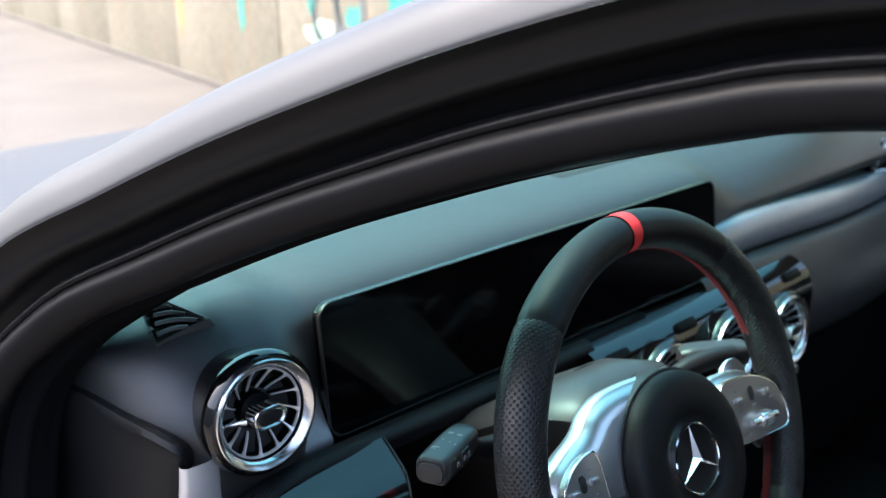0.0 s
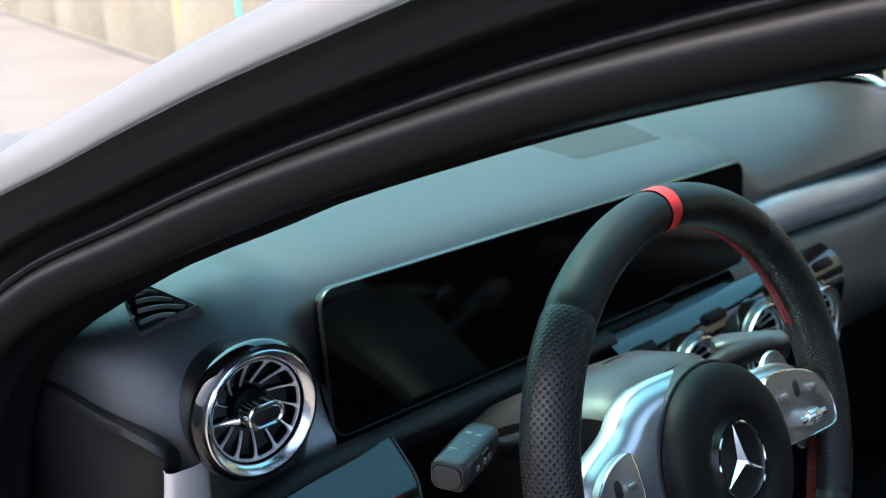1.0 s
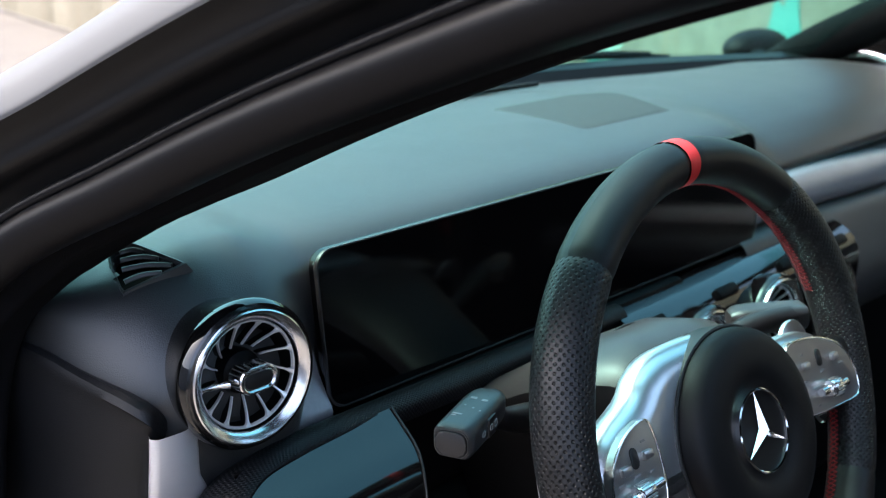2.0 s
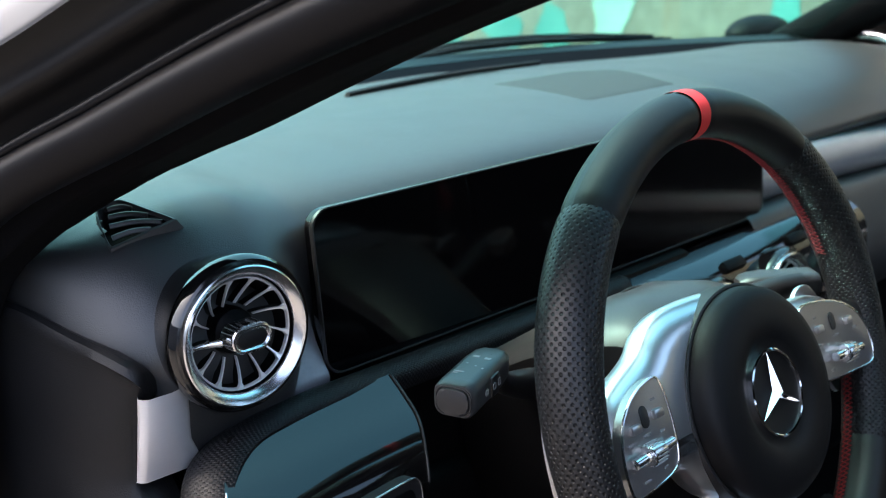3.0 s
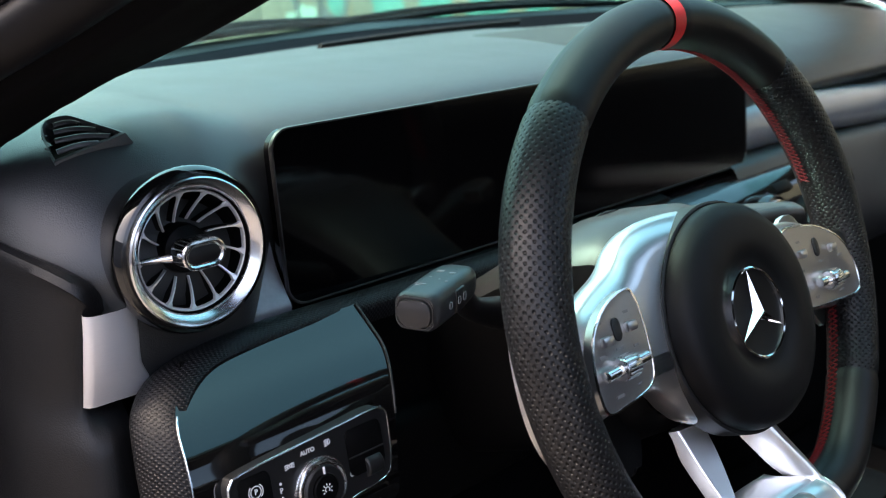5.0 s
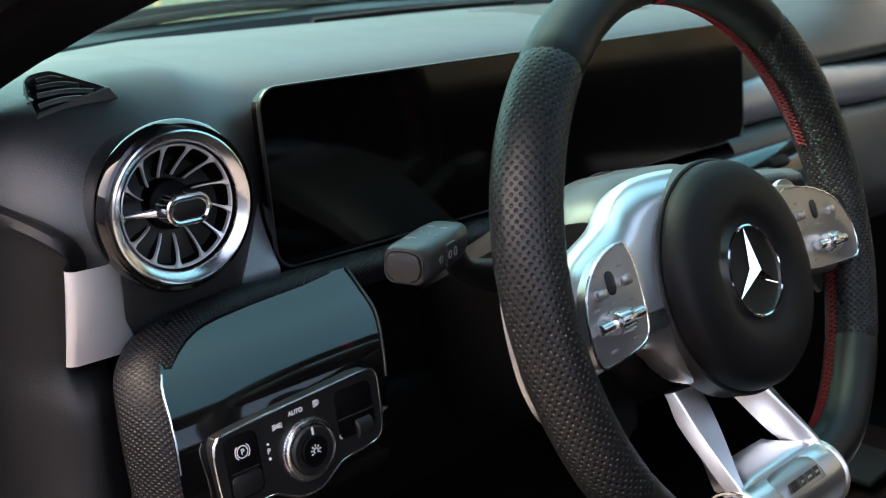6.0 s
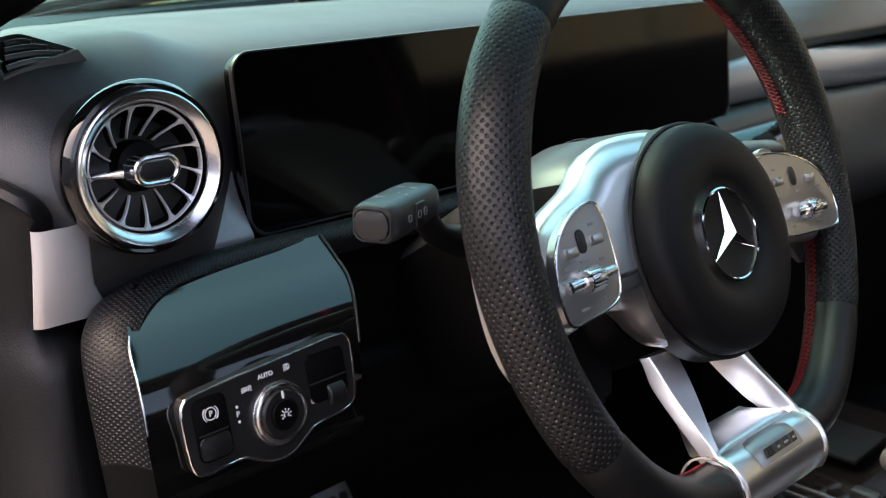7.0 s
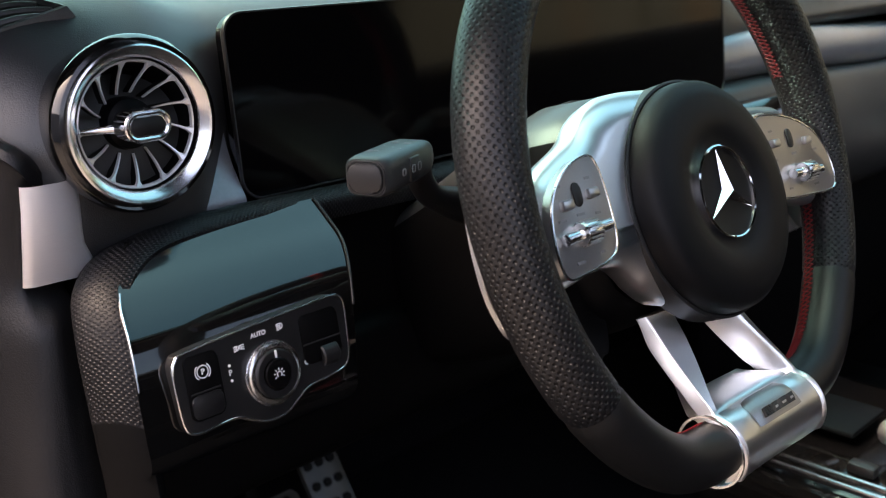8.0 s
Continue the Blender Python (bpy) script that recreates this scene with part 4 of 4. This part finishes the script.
letters("parking_light_lettering", "P", 0.0042, pose(-0.0262, 0.0012, Z0), M_INK, sw, 0.0001)
part("parking_light_dots", join(tube(arc(0.0005, 0, 360, 8, (-0.0262, 0.0052), Z0), 0.0004, 6), tube(arc(0.0005, 0, 360, 8, (-0.0262, -0.0030), Z0), 0.0004, 6)), M_INK, sw)
kc, kz = (-0.001, -0.0065), 0.0111
bm = tube(arc(0.0015, -50, 230, 14, kc, kz), 0.0003, 6)
for i in range(7):
    a = radians(-30 + i * 40)
    bm = join(bm, tube([(kc[0] + 0.0024 * math.cos(a), kc[1] + 0.0024 * math.sin(a), kz), (kc[0] + 0.0035 * math.cos(a), kc[1] + 0.0035 * math.sin(a), kz)], 0.0003, 6))
part("bulb_symbol", bm, M_INK, knob)

# ---- steering column ----
WHEEL = facing(0.6425, 0.411, 0.840, 22.0) @ pose(0, 0, 0, 0, 0, -1.2)
column = thing("steering_column", "dark grey steering column cowl", "steering column", m=WHEEL)
rows = []
for n_, wx, top, low in ((-0.045, 0.068, 0.066, -0.05), (-0.055, 0.073, 0.074, -0.058), (-0.09, 0.072, 0.079, -0.066), (-0.15, 0.058, 0.070, -0.07), (-0.24, 0.050, 0.050, -0.07)):
    rows.append([tuple(p) + (n_,) for p in ring_spline([(wx, 0.0), (wx * 0.93, top * 0.72), (wx * 0.5, top * 0.97), (0, top), (-wx * 0.5, top * 0.97), (-wx * 0.93, top * 0.72), (-wx, 0.0), (-wx * 0.85, low * 0.8), (0, low), (wx * 0.85, low * 0.8)], 44)])
# One cowl in two colours: lit upper half, shaded lower half.
part("cowl", loft([r[:23] for r in rows]), M_COWL, column, "cowl top in plastic lightened for sky light")
part("lower_cowl", loft([r[22:] + r[:1] for r in rows]), M_PLASTIC, column, "lower cowl in plastic darkened for shade")
part("cowl_seam", tube([(0.072 * math.cos(a), 0.0795 * math.sin(a), -0.088) for a in [math.pi * i / 24 for i in range(25)]], 0.0009, 6), M_BLACKINK, column)

# ---- stalk ----


def stalk(pts, cap_at, cap_dir, label, group):
    ob = thing("column_stalk", label, "stalk", group)
    path = spline(pts, 26)
    part("lever", tube(path, lambda t: 0.0110 - 0.0032 * smooth01(0.30, 0.55, t) + 0.004 * smooth01(0.80, 0.95, t), 18, 0.86), M_SOFT, ob)
    z = Vector(cap_dir).normalized()
    x = Vector((0, 0, 1)).cross(z).normalized()
    y = z.cross(x)
    m = Matrix.Translation(cap_at) @ Matrix((x, y, z)).transposed().to_4x4()
    cap = part("end_sleeve", put(loft([[(px * k, py * k, h) for px, py in rounded(0.0245, 0.0205, 0.0062)] for k, h in ((0.55, -0.060), (0.80, -0.056), (0.93, -0.050), (1.0, -0.038), (1.0, -0.018), (1.0, -0.004), (0.97, 0.0015), (0.88, 0.003))], closed_cols=True, caps=True), m), M_COWL, ob)
    part("end_button", put(plate(rounded(0.0190, 0.0150, 0.0055), 0.001, 0.0048, 0.0014), m), M_BEZEL, ob, "grey push button")
    part("button_groove", put(tube([(px, py, 0.003) for px, py in rounded(0.0205, 0.0165, 0.006)] * 1 + [(rounded(0.0205, 0.0165, 0.006)[0][0], rounded(0.0205, 0.0165, 0.006)[0][1], 0.003)], 0.0006, 6), m), M_BLACKINK, ob)
    return ob, m


st, SM = stalk([(0.490, 0.515, 0.8690), (0.500, 0.519, 0.8685), (0.510, 0.525, 0.866), (0.520, 0.534, 0.859), (0.532, 0.543, 0.846), (0.552, 0.551, 0.832), (0.60, 0.556, 0.815)], (0.457, 0.503, 0.8690), (-0.93, -0.36, 0.0), "dark grey indicator and wiper stalk beside the wheel", "column stalks")
part("wiper_collar", put(box(0.0022, 0.0125, 0.011, (0.0122, -0.0005, -0.027), 0.0009), SM @ pose(0, 0, 0)), M_SOFT, st, "grey wiper collar key")
for z, hgt in ((-0.014, 0.0034), (-0.024, 0.0038), (-0.031, 0.0042)):
    loop = [(0.0136 if z < -0.02 else 0.0130, px_, z + py_) for px_, py_ in rounded(hgt, 0.0034, 0.0010, 3)]
    part("wiper_symbol", put(tube(loop + loop[:1], 0.00028, 5, caps=False), SM), M_INKDIM, st)
for x, z, wx, wz in ((-0.004, -0.014, 0.0075, 0.0016), (-0.005, -0.0115, 0.0035, 0.0014), (0.002, -0.024, 0.0014, 0.0014), (-0.004, -0.026, 0.0014, 0.0014), (0.007, -0.022, 0.0014, 0.0014), (0.0045, -0.036, 0.0046, 0.0030), (-0.003, -0.037, 0.0050, 0.0032)):
    part("stalk_symbol", put(box(wx * 0.8, 0.0003, wz * 0.8, (x, 0.01028, z)), SM), M_INKDIM, st)
gear, GM = stalk([(0.83, 0.49, 0.845), (0.80, 0.50, 0.845), (0.77, 0.51, 0.84), (0.74, 0.515, 0.83), (0.71, 0.515, 0.825), (0.69, 0.515, 0.82)], (0.835, 0.488, 0.845), (0.8, -0.6, 0.0), "dark gear selector stalk behind the wheel", "column stalks")

# ---- steering wheel ----
wheel = thing("steering_wheel", "flat-bottomed black leather steering wheel with silver spokes", "steering wheel", m=WHEEL)
R0, FLAT = 0.1701, -0.1557
# The rim leans a little off the hub's plane.
RIM = WHEEL.inverted() @ pose(0.641, 0.411, 0.841, 71.5, 0, 3.05)


def rim_point(deg):
    """Centre line of the rim, degrees from the top, clockwise as the driver sees it; its underside is flattened."""
    a = radians(deg)
    u, v = R0 * math.sin(a), (0.1566 if math.cos(a) > 0 else 0.1744) * math.cos(a)
    k = 0.0065
    v = k * math.log(math.exp(v / k) + math.exp(FLAT / k)) + 0.0203
    return np.array((u, v, -0.0176))


def rim_frame(deg):
    p = rim_point(deg)
    d = rim_point(deg + 0.6) - rim_point(deg - 0.6)
    d = d / np.linalg.norm(d)
    out = np.array((-d[1], d[0], 0.0))
    if out @ p < 0:
        out = -out
    return p, out


def girth(deg):
    """Radial and axial half-thickness of the rim; the side grips swell."""
    d = abs(((deg + 180) % 360) - 180)
    g = math.exp(-((d - 62) / 26) ** 2)
    return 0.0156 + 0.0010 * g, 0.0174 + 0.0012 * g


def rim_piece(name, a0, a1, material, label="", grow=0.0, step=1.5):
    n = max(4, int(abs(a1 - a0) / step))
    rows, run = [], [0.0]
    for i in range(n + 1):
        deg = a0 + (a1 - a0) * i / n
        p, out = rim_frame(deg)
        if i:
            run.append(run[-1] + float(np.linalg.norm(p - last)))
        last = p
        rr, ra = girth(deg)
        e = -0.0008 if grow == 0 and (i == 0 or i == n) else 0.0
        rows.append([p + out * math.cos(b) * (rr + grow + e) + np.array((0, 0, 1)) * math.sin(b) * (ra + grow + e) for b in [2 * math.pi * j / 36 for j in range(37)]])
    bm = put(loft(rows, uv=lambda a, b: (run[a], b / 36 * 0.1104)), RIM)
    return part(name, bm, material, wheel, label)


rim_piece("rim_top", -43, -2.9, M_LEATHER, "smooth black leather")
rim_piece("rim_top", 0.9, 42, M_LEATHER, "smooth black leather")
rim_piece("top_mark", -3.0, 1.0, M_RED, "red leather centre mark", 0.0003, 0.4)
rim_piece("grip", -123, -43, M_PERF, "perforated black leather grip")
rim_piece("grip", 42, 126, M_PERF, "perforated black leather grip")
rim_piece("rim_bottom", 126, 237, M_LEATHER, "smooth black leather")


def stitches(a0, a1):
    """Crossed red stitches along the inner side of the rim."""
    out = bmesh.new()
    n = int(abs(a1 - a0) / 1.25)
    for i in range(n):
        for k in (0, 1):
            seg = []
            for q in range(4):
                t = q / 3
                deg = a0 + (a1 - a0) * (i + t) / n
                p, o_ = rim_frame(deg)
                rr, ra = girth(deg)
                b = math.pi + (0.24 if k else -0.24) * (1 - 2 * t) - 0.42
                seg.append(p + o_ * math.cos(b) * (rr + 0.0004) + np.array((0, 0, 1)) * math.sin(b) * (ra + 0.0004) * -1)
            out = join(out, tube(seg, 0.00045, 5))
    return put(out, RIM)


for a0, a1 in ((3, 76), (104, 163), (-76, -5), (-163, -104)):
    tagged(part("stitching", stitches(a0, a1), M_THREAD, wheel, "red cross stitching"), kind="stuff")

# Silver spoke frame behind the airbag, one pressed shell.
half = [(0.0, 0.0685), (-0.030, 0.0705), (-0.058, 0.0690), (-0.077, 0.0615), (-0.090, 0.051), (-0.112, 0.042), (-0.130, 0.032), (-0.142, 0.015), (-0.1445, -0.004), (-0.139, -0.0235),
        (-0.125, -0.024), (-0.100, -0.0205), (-0.083, -0.0215), (-0.074, -0.029), (-0.067, -0.038), (-0.048, -0.051), (0.0, -0.058)]
far = {1: (0.030, 0.0655), 2: (0.050, 0.0525), 3: (0.064, 0.0425), 4: (0.084, 0.0430), 5: (0.110, 0.0400)}
outline = half + [far.get(i, (-half[i][0], half[i][1])) for i in range(len(half) - 2, 0, -1)]
outline = [tuple(p) for p in ring_spline(outline, 110)]


def shell(outline, levels):
    """A pressed form: the outline drawn in a little at each level."""
    n = len(outline)
    rows = []
    for off, h in levels:
        row = []
        for i in range(n):
            a, b, c = (np.array(outline[i - 1]), np.array(outline[i]), np.array(outline[(i + 1) % n]))
            d = c - a
            d = d / np.linalg.norm(d)
            nrm = np.array((-d[1], d[0]))
            row.append((b[0] + nrm[0] * off, b[1] + nrm[1] * off, h))
        rows.append(row)
    bm = loft(rows, closed_cols=True)
    f = [v for v in bm.verts][-n:]
    bm.faces.new(f)
    return bm


part("spoke_frame", shell(outline, ((0.002, -0.038), (0.0, -0.0290), (0.0008, -0.0255), (0.0030, -0.0225), (0.0065, -0.0196), (0.0105, -0.0174), (0.0145, -0.0160), (0.018, -0.0154))), M_SPOKE, wheel, "silver painted spoke frame")
part("hub_groove", lathe([(0.0665, -0.03), (0.0700, -0.03), (0.0700, -0.0142), (0.0687, -0.0137), (0.0665, -0.0147)], 72), M_BLACKINK, wheel)
part("airbag_cover", lathe([(0.0668, -0.028), (0.0678, -0.012), (0.0664, -0.0045), (0.0625, 0.0000), (0.056, 0.0022), (0.046, 0.0030), (0.0385, 0.0028), (0.0340, 0.0008), (0.0300, -0.0005), (0.0, -0.0008)], 72), M_AIRBAG, wheel, "black vinyl airbag cover")
emblem = part("emblem_ring", lathe([(0.0252, -0.001), (0.0254, 0.0012), (0.0262, 0.0018), (0.0272, 0.0012), (0.0276, -0.001)], 64), M_BRIGHT, wheel, "chrome round emblem")
for k in range(3):
    a = radians(90 + 120 * k)
    b = bmesh.new()
    c, s = math.cos(a), math.sin(a)

    def at(r, w, h):
        return b.verts.new((c * r - s * w, s * r + c * w, h))
    tip, l, r_, top, low = at(0.0255, 0, 0.0004), at(0.0020, 0.0034, -0.0004), at(0.0020, -0.0034, -0.0004), at(0.0, 0, 0.0046), at(-0.0005, 0, -0.0006)
    for f in ((tip, l, top), (tip, top, r_), (l, low, top), (low, r_, top), (tip, r_, low), (tip, low, l)):
        b.faces.new(f)
    part("emblem_blade", b, M_BRIGHT, emblem, smooth=False)

# Switch pads with keys and rollers, mirrored.
pad_shape = [(-0.097, 0.0385), (-0.110, 0.0365), (-0.122, 0.0305), (-0.132, 0.0205), (-0.1375, 0.006), (-0.1385, -0.010), (-0.135, -0.0185), (-0.120, -0.0180), (-0.102, -0.0155), (-0.0935, -0.0100), (-0.0905, 0.004), (-0.0905, 0.022), (-0.0925, 0.034)]
pad_loop = [tuple(p) for p in ring_spline(pad_shape, 70)]
for s in (1, -1):
    def side(x):
        """The pad on the far side runs in closer to the hub."""
        return x if s > 0 else 0.062 - (x + 0.0905) * 1.82
    RY = 0.001 if s > 0 else -0.003
    lp = [(side(x), y) for x, y in pad_loop]
    pad = part("switch_pad", plate(lp[::s], -0.018, -0.0112, 0.0008), M_PADGREY, wheel, "satin grey switch pad")
    rim3 = [(x, y, -0.0115) for x, y in lp]
    part("pad_rim", tube(rim3 + rim3[:1], 0.0008, 6, caps=False), M_CHROME, pad)
    for kx, ky in ((-0.124, 0.0165), (-0.1025, 0.0195)):
        part("pad_key", box(0.0085, 0.0052, 0.004, (side(kx), ky, -0.0100), 0.0012), M_KEY, pad)
    part("touch_key", plate([(side(-0.1135) + x, 0.0205 + y) for x, y in rounded(0.0062, 0.0125, 0.003)], -0.0125, -0.0102, 0.0006), M_BLACKINK, pad, "black touch key")
    part("roller", put(lathe([(0.0, -0.0180), (0.0030, -0.0178), (0.0032, -0.0064), (0.0056, -0.0060), (0.0062, -0.0050), (0.0062, 0.0050), (0.0056, 0.0060), (0.0032, 0.0064), (0.0030, 0.0178), (0.0, 0.0180)], 24), pose(side(-0.1165), RY, -0.0080, 0, 90, s * 3)), M_CHROME, pad, "knurled chrome roller")
    for i in range(18):
        a = 2 * math.pi * i / 18
        part("roller_rib", put(box(0.0098, 0.0007, 0.0007), pose(side(-0.1165), RY + 0.0063 * math.cos(a), -0.0080 + 0.0063 * math.sin(a), math.degrees(a), 0, 0)), M_KEY, pad)
    for kx, ky, wx in ((-0.126, 0.0265, 0.004), (-0.1025, 0.0275, 0.004), (-0.129, 0.0095, 0.006), (-0.1145, 0.0105, 0.006), (-0.101, 0.009, 0.004), (-0.124, -0.0125, 0.006), (-0.106, -0.0105, 0.004)):
        part("pad_mark", box(wx, 0.0014, 0.0004, (side(kx), ky, -0.0111)), M_INKDIM, pad)
    # Dark shell behind the spoke and the shift paddle.
    part("spoke_back", put(box(0.075, 0.05, 0.03, (0, 0, 0), 0.012, 3), pose(s * -0.112, 0.006, -0.036)), M_PLASTIC, wheel)
    part("rim_mount", put(box(0.036, 0.036, 0.018, (0, 0, 0), 0.008, 3), pose(s * -0.152, 0.008, -0.024)), M_LEATHER, wheel)
    pts = [(0.118, 0.030), (0.130, 0.042), (0.146, 0.042), (0.1545, 0.030), (0.1585, 0.006), (0.1580, -0.020), (0.150, -0.040), (0.140, -0.030), (0.132, -0.008), (0.120, 0.008)]
    pts = [(s * -x, y) for x, y in pts]
    pd = part("shift_paddle", plate([tuple(p) for p in ring_spline(pts[::-s], 40)], -0.049, -0.0455, 0.001), M_SPOKE, wheel, "silver shift paddle")

# Lower double spoke: two tapering blades that run down on to a sleeve round the rim.
SLEEVE_V, SLEEVE_N, SLEEVE_R = -0.1350, -0.0258, 0.0220


def sleeve_n(v, r):
    return SLEEVE_N + math.sqrt(max(0.0, r * r - (v - SLEEVE_V) ** 2))


for s in (-1, 1):
    rows = []
    for k in range(27):
        v = -0.056 - 0.0965 * k / 26
        n_ = -0.0405 + 0.0262 * (v + 0.056) / -0.063 if v > -0.119 else sleeve_n(v, SLEEVE_R + 0.0006)
        a = 0.0420 + 0.0040 * smooth01(-0.06, -0.12, v)
        b = 0.0250 + 0.0195 * smooth01(-0.040, -0.128, v) ** 1.6
        b = min(b, a - 0.0022)
        deep = 0.020 - 0.008 * smooth01(-0.10, -0.125, v)
        cant = 0.0060 * smooth01(-0.122, -0.07, v)
        wall = 0.011 - 0.004 * smooth01(-0.075, -0.056, v)
        rows.append([(s * u, v, h) for u, h in ((a - 0.004, n_ - wall - cant - 0.001), (a + 0.0006, n_ - wall - cant), (a + 0.0016, n_ - wall - cant + 0.0012), (a + 0.0004, n_ - cant - 0.0012), (a - 0.0002, n_ - cant - 0.0002), (a - 0.0010, n_ - cant * 0.96), (b + 0.0010, n_ + 0.0002), (b + 0.0002, n_ - 0.0003), (b - 0.0014, n_ - 0.0024), (b - 0.0046, n_ - deep * 0.55), (b - 0.0080, n_ - deep), (b - 0.002, n_ - 0.023))])
    part("lower_spoke", loft(rows, closed_cols=True, caps=True), M_SPOKE, wheel, "silver lower spoke")
rows = []
for k in range(29):
    t = k / 28
    if t < 0.35:
        q = t / 0.35
        v, n_ = -0.1060 - 0.0115 * q, -0.0430 + 0.0228 * math.sin(q * math.pi / 2)
    else:
        g = radians(161 - 223 * (t - 0.35) / 0.65)
        v, n_ = SLEEVE_V - (SLEEVE_R - 0.001) * math.cos(g), SLEEVE_N + (SLEEVE_R - 0.001) * math.sin(g)
    wide = 0.55 + 0.45 * smooth01(0.0, 0.36, t)
    rows.append([(u * wide, v, n_ + h) for u, h in ((-0.0465, -0.0012), (-0.0455, 0.0), (-0.030, 0.0002), (-0.024, -0.0006), (0.0, -0.0010), (0.024, -0.0006), (0.030, 0.0002), (0.0455, 0.0), (0.0465, -0.0012))])
pl = part("spoke_plate", loft(rows), M_SPOKE, wheel, "silver sleeve joining the lower spokes")


def on_sleeve(x, y, lift):
    """A place on the sleeve's face: x across, y up the face from its crest."""
    g = y / SLEEVE_R + 0.75
    return (x, SLEEVE_V + (SLEEVE_R + lift - 0.001) * math.sin(g), SLEEVE_N + (SLEEVE_R + lift - 0.001) * math.cos(g))


def sleeve_patch(outline_y, half, lift, n=12):
    """A thin curved patch lying on the sleeve; half is a function that gives its left and right edge at a height."""
    rows = []
    for i in range(n):
        y = outline_y[0] + (outline_y[1] - outline_y[0]) * i / (n - 1)
        l, r = half(y)
        rows.append([on_sleeve(l + (r - l) * j / 8, y, lift - (0.0016 if j in (0, 8) else 0.0)) for j in range(9)])
    return loft(rows)


def inset_edges(y):
    q = 0.0235 - 0.0035 * smooth01(0.003, 0.0080, y) ** 2
    return -q, q


part("plate_inset", sleeve_patch((-0.011, 0.0080), inset_edges, 0.0013), M_PADGREY, pl, "satin grey inset")
for i in range(4):
    part("badge_bar", sleeve_patch((-0.0080, -0.0030), lambda y, i=i: (-0.0180 + i * 0.0021 + (y + 0.008) * 0.45, -0.0167 + i * 0.0021 + (y + 0.008) * 0.45), 0.0032, 4), M_BLACKINK, pl)
for x0, w in ((-0.0085, 0.0065), (-0.0010, 0.0085), (0.0085, 0.0070)):
    part("badge_block", sleeve_patch((-0.0080, -0.0030), lambda y, x0=x0, w=w: (x0 + (y + 0.008) * 0.45, x0 + w + (y + 0.008) * 0.45), 0.0032, 4), M_BLACKINK, pl, "dark badge block")
    part("badge_gap", sleeve_patch((-0.0064, -0.0052), lambda y, x0=x0, w=w: (x0 + 0.0016 + (y + 0.008) * 0.45, x0 + w - 0.0016 + (y + 0.008) * 0.45), 0.0035, 4), M_PADGREY, pl)
for s in (-1, 1):
    part("sleeve_lip", put(lathe([(0.0196, -0.0008), (0.0209, -0.0007), (0.0213, 0.0), (0.0209, 0.0007), (0.0196, 0.0008)], 40), pose(s * 0.0470, SLEEVE_V, SLEEVE_N, 0, 90, 0)), M_CHROME, pl, "bright edge of the sleeve")
for s in (-1, 1):
    pod = [tuple(p) for p in ring_spline([(s * 0.060, -0.022), (s * 0.084, -0.024), (s * 0.090, -0.045), (s * 0.080, -0.066), (s * 0.066, -0.074), (s * 0.056, -0.055)], 36)]
    part("rear_pod", plate(pod[::s], -0.080, -0.064, 0.005, 3), M_PLASTIC, wheel, "black pod behind the spoke")
part("hub_back", box(0.10, 0.084, 0.03, (0, -0.004, -0.056), 0.02, 3), M_PLASTIC, wheel)

# ---- footwell and console ----


def pedal(x, y, z, w, h, label):
    ob = thing("pedal", label, "pedal", "pedals", m=facing(x, y, z, 35))
    part("face", plate(rounded(w, h, 0.008), -0.006, 0.0, 0.002), M_PEDAL, ob)
    for i in range(3):
        for j in range(5):
            part("stud", put(lathe([(0.0055, 0.0), (0.005, 0.0025), (0.0, 0.003)], 12), pose((i - 1) * w * 0.3, (j - 2) * h * 0.18, 0.0)), M_RUBBER, ob)
    part("lever_arm", box(0.014, 0.3, 0.012, (0, h / 2 + 0.12, -0.02), 0.004), M_PLASTIC, ob)


pedal(0.745, 0.93, 0.42, 0.05, 0.13, "brushed steel accelerator pedal with rubber studs")
pedal(0.655, 0.90, 0.41, 0.08, 0.07, "brushed steel brake pedal with rubber studs")

console = thing("centre_console", "gloss black centre console with silver touchpad rest", "console")
part("base", box(0.26, 0.9, 0.16, (1.0, 0.12, 0.46), 0.03, 3), M_GLOSS, console)
part("rest", box(0.080, 0.10, 0.022, (0.992, 0.385, 0.566), 0.010, 3), M_PADGREY, console, "silver grey palm rest")
part("roller_bezel", box(0.060, 0.040, 0.020, (0.965, 0.318, 0.556), 0.005, 3), M_CHROME, console, "satin chrome roller bezel")
part("console_roller", put(lathe([(0.0, -0.012), (0.0075, -0.012), (0.0085, -0.010), (0.0085, 0.010), (0.0075, 0.012), (0.0, 0.012)], 24), pose(0.962, 0.316, 0.5640, 0, 90, 0)), M_KEY, console, "knurled metal roller")
part("touchpad", box(0.07, 0.09, 0.006, (0.995, 0.50, 0.552), 0.003), M_PLASTIC, console)
for y in (0.39, 0.43):
    part("console_key", box(0.014, 0.024, 0.010, (0.925, y, 0.545), 0.003), M_SOFT, console)
for x in (0.885, 0.90):
    part("console_strip", box(0.004, 0.6, 0.006, (x, 0.25, 0.545), 0.001), M_CHROME, console)
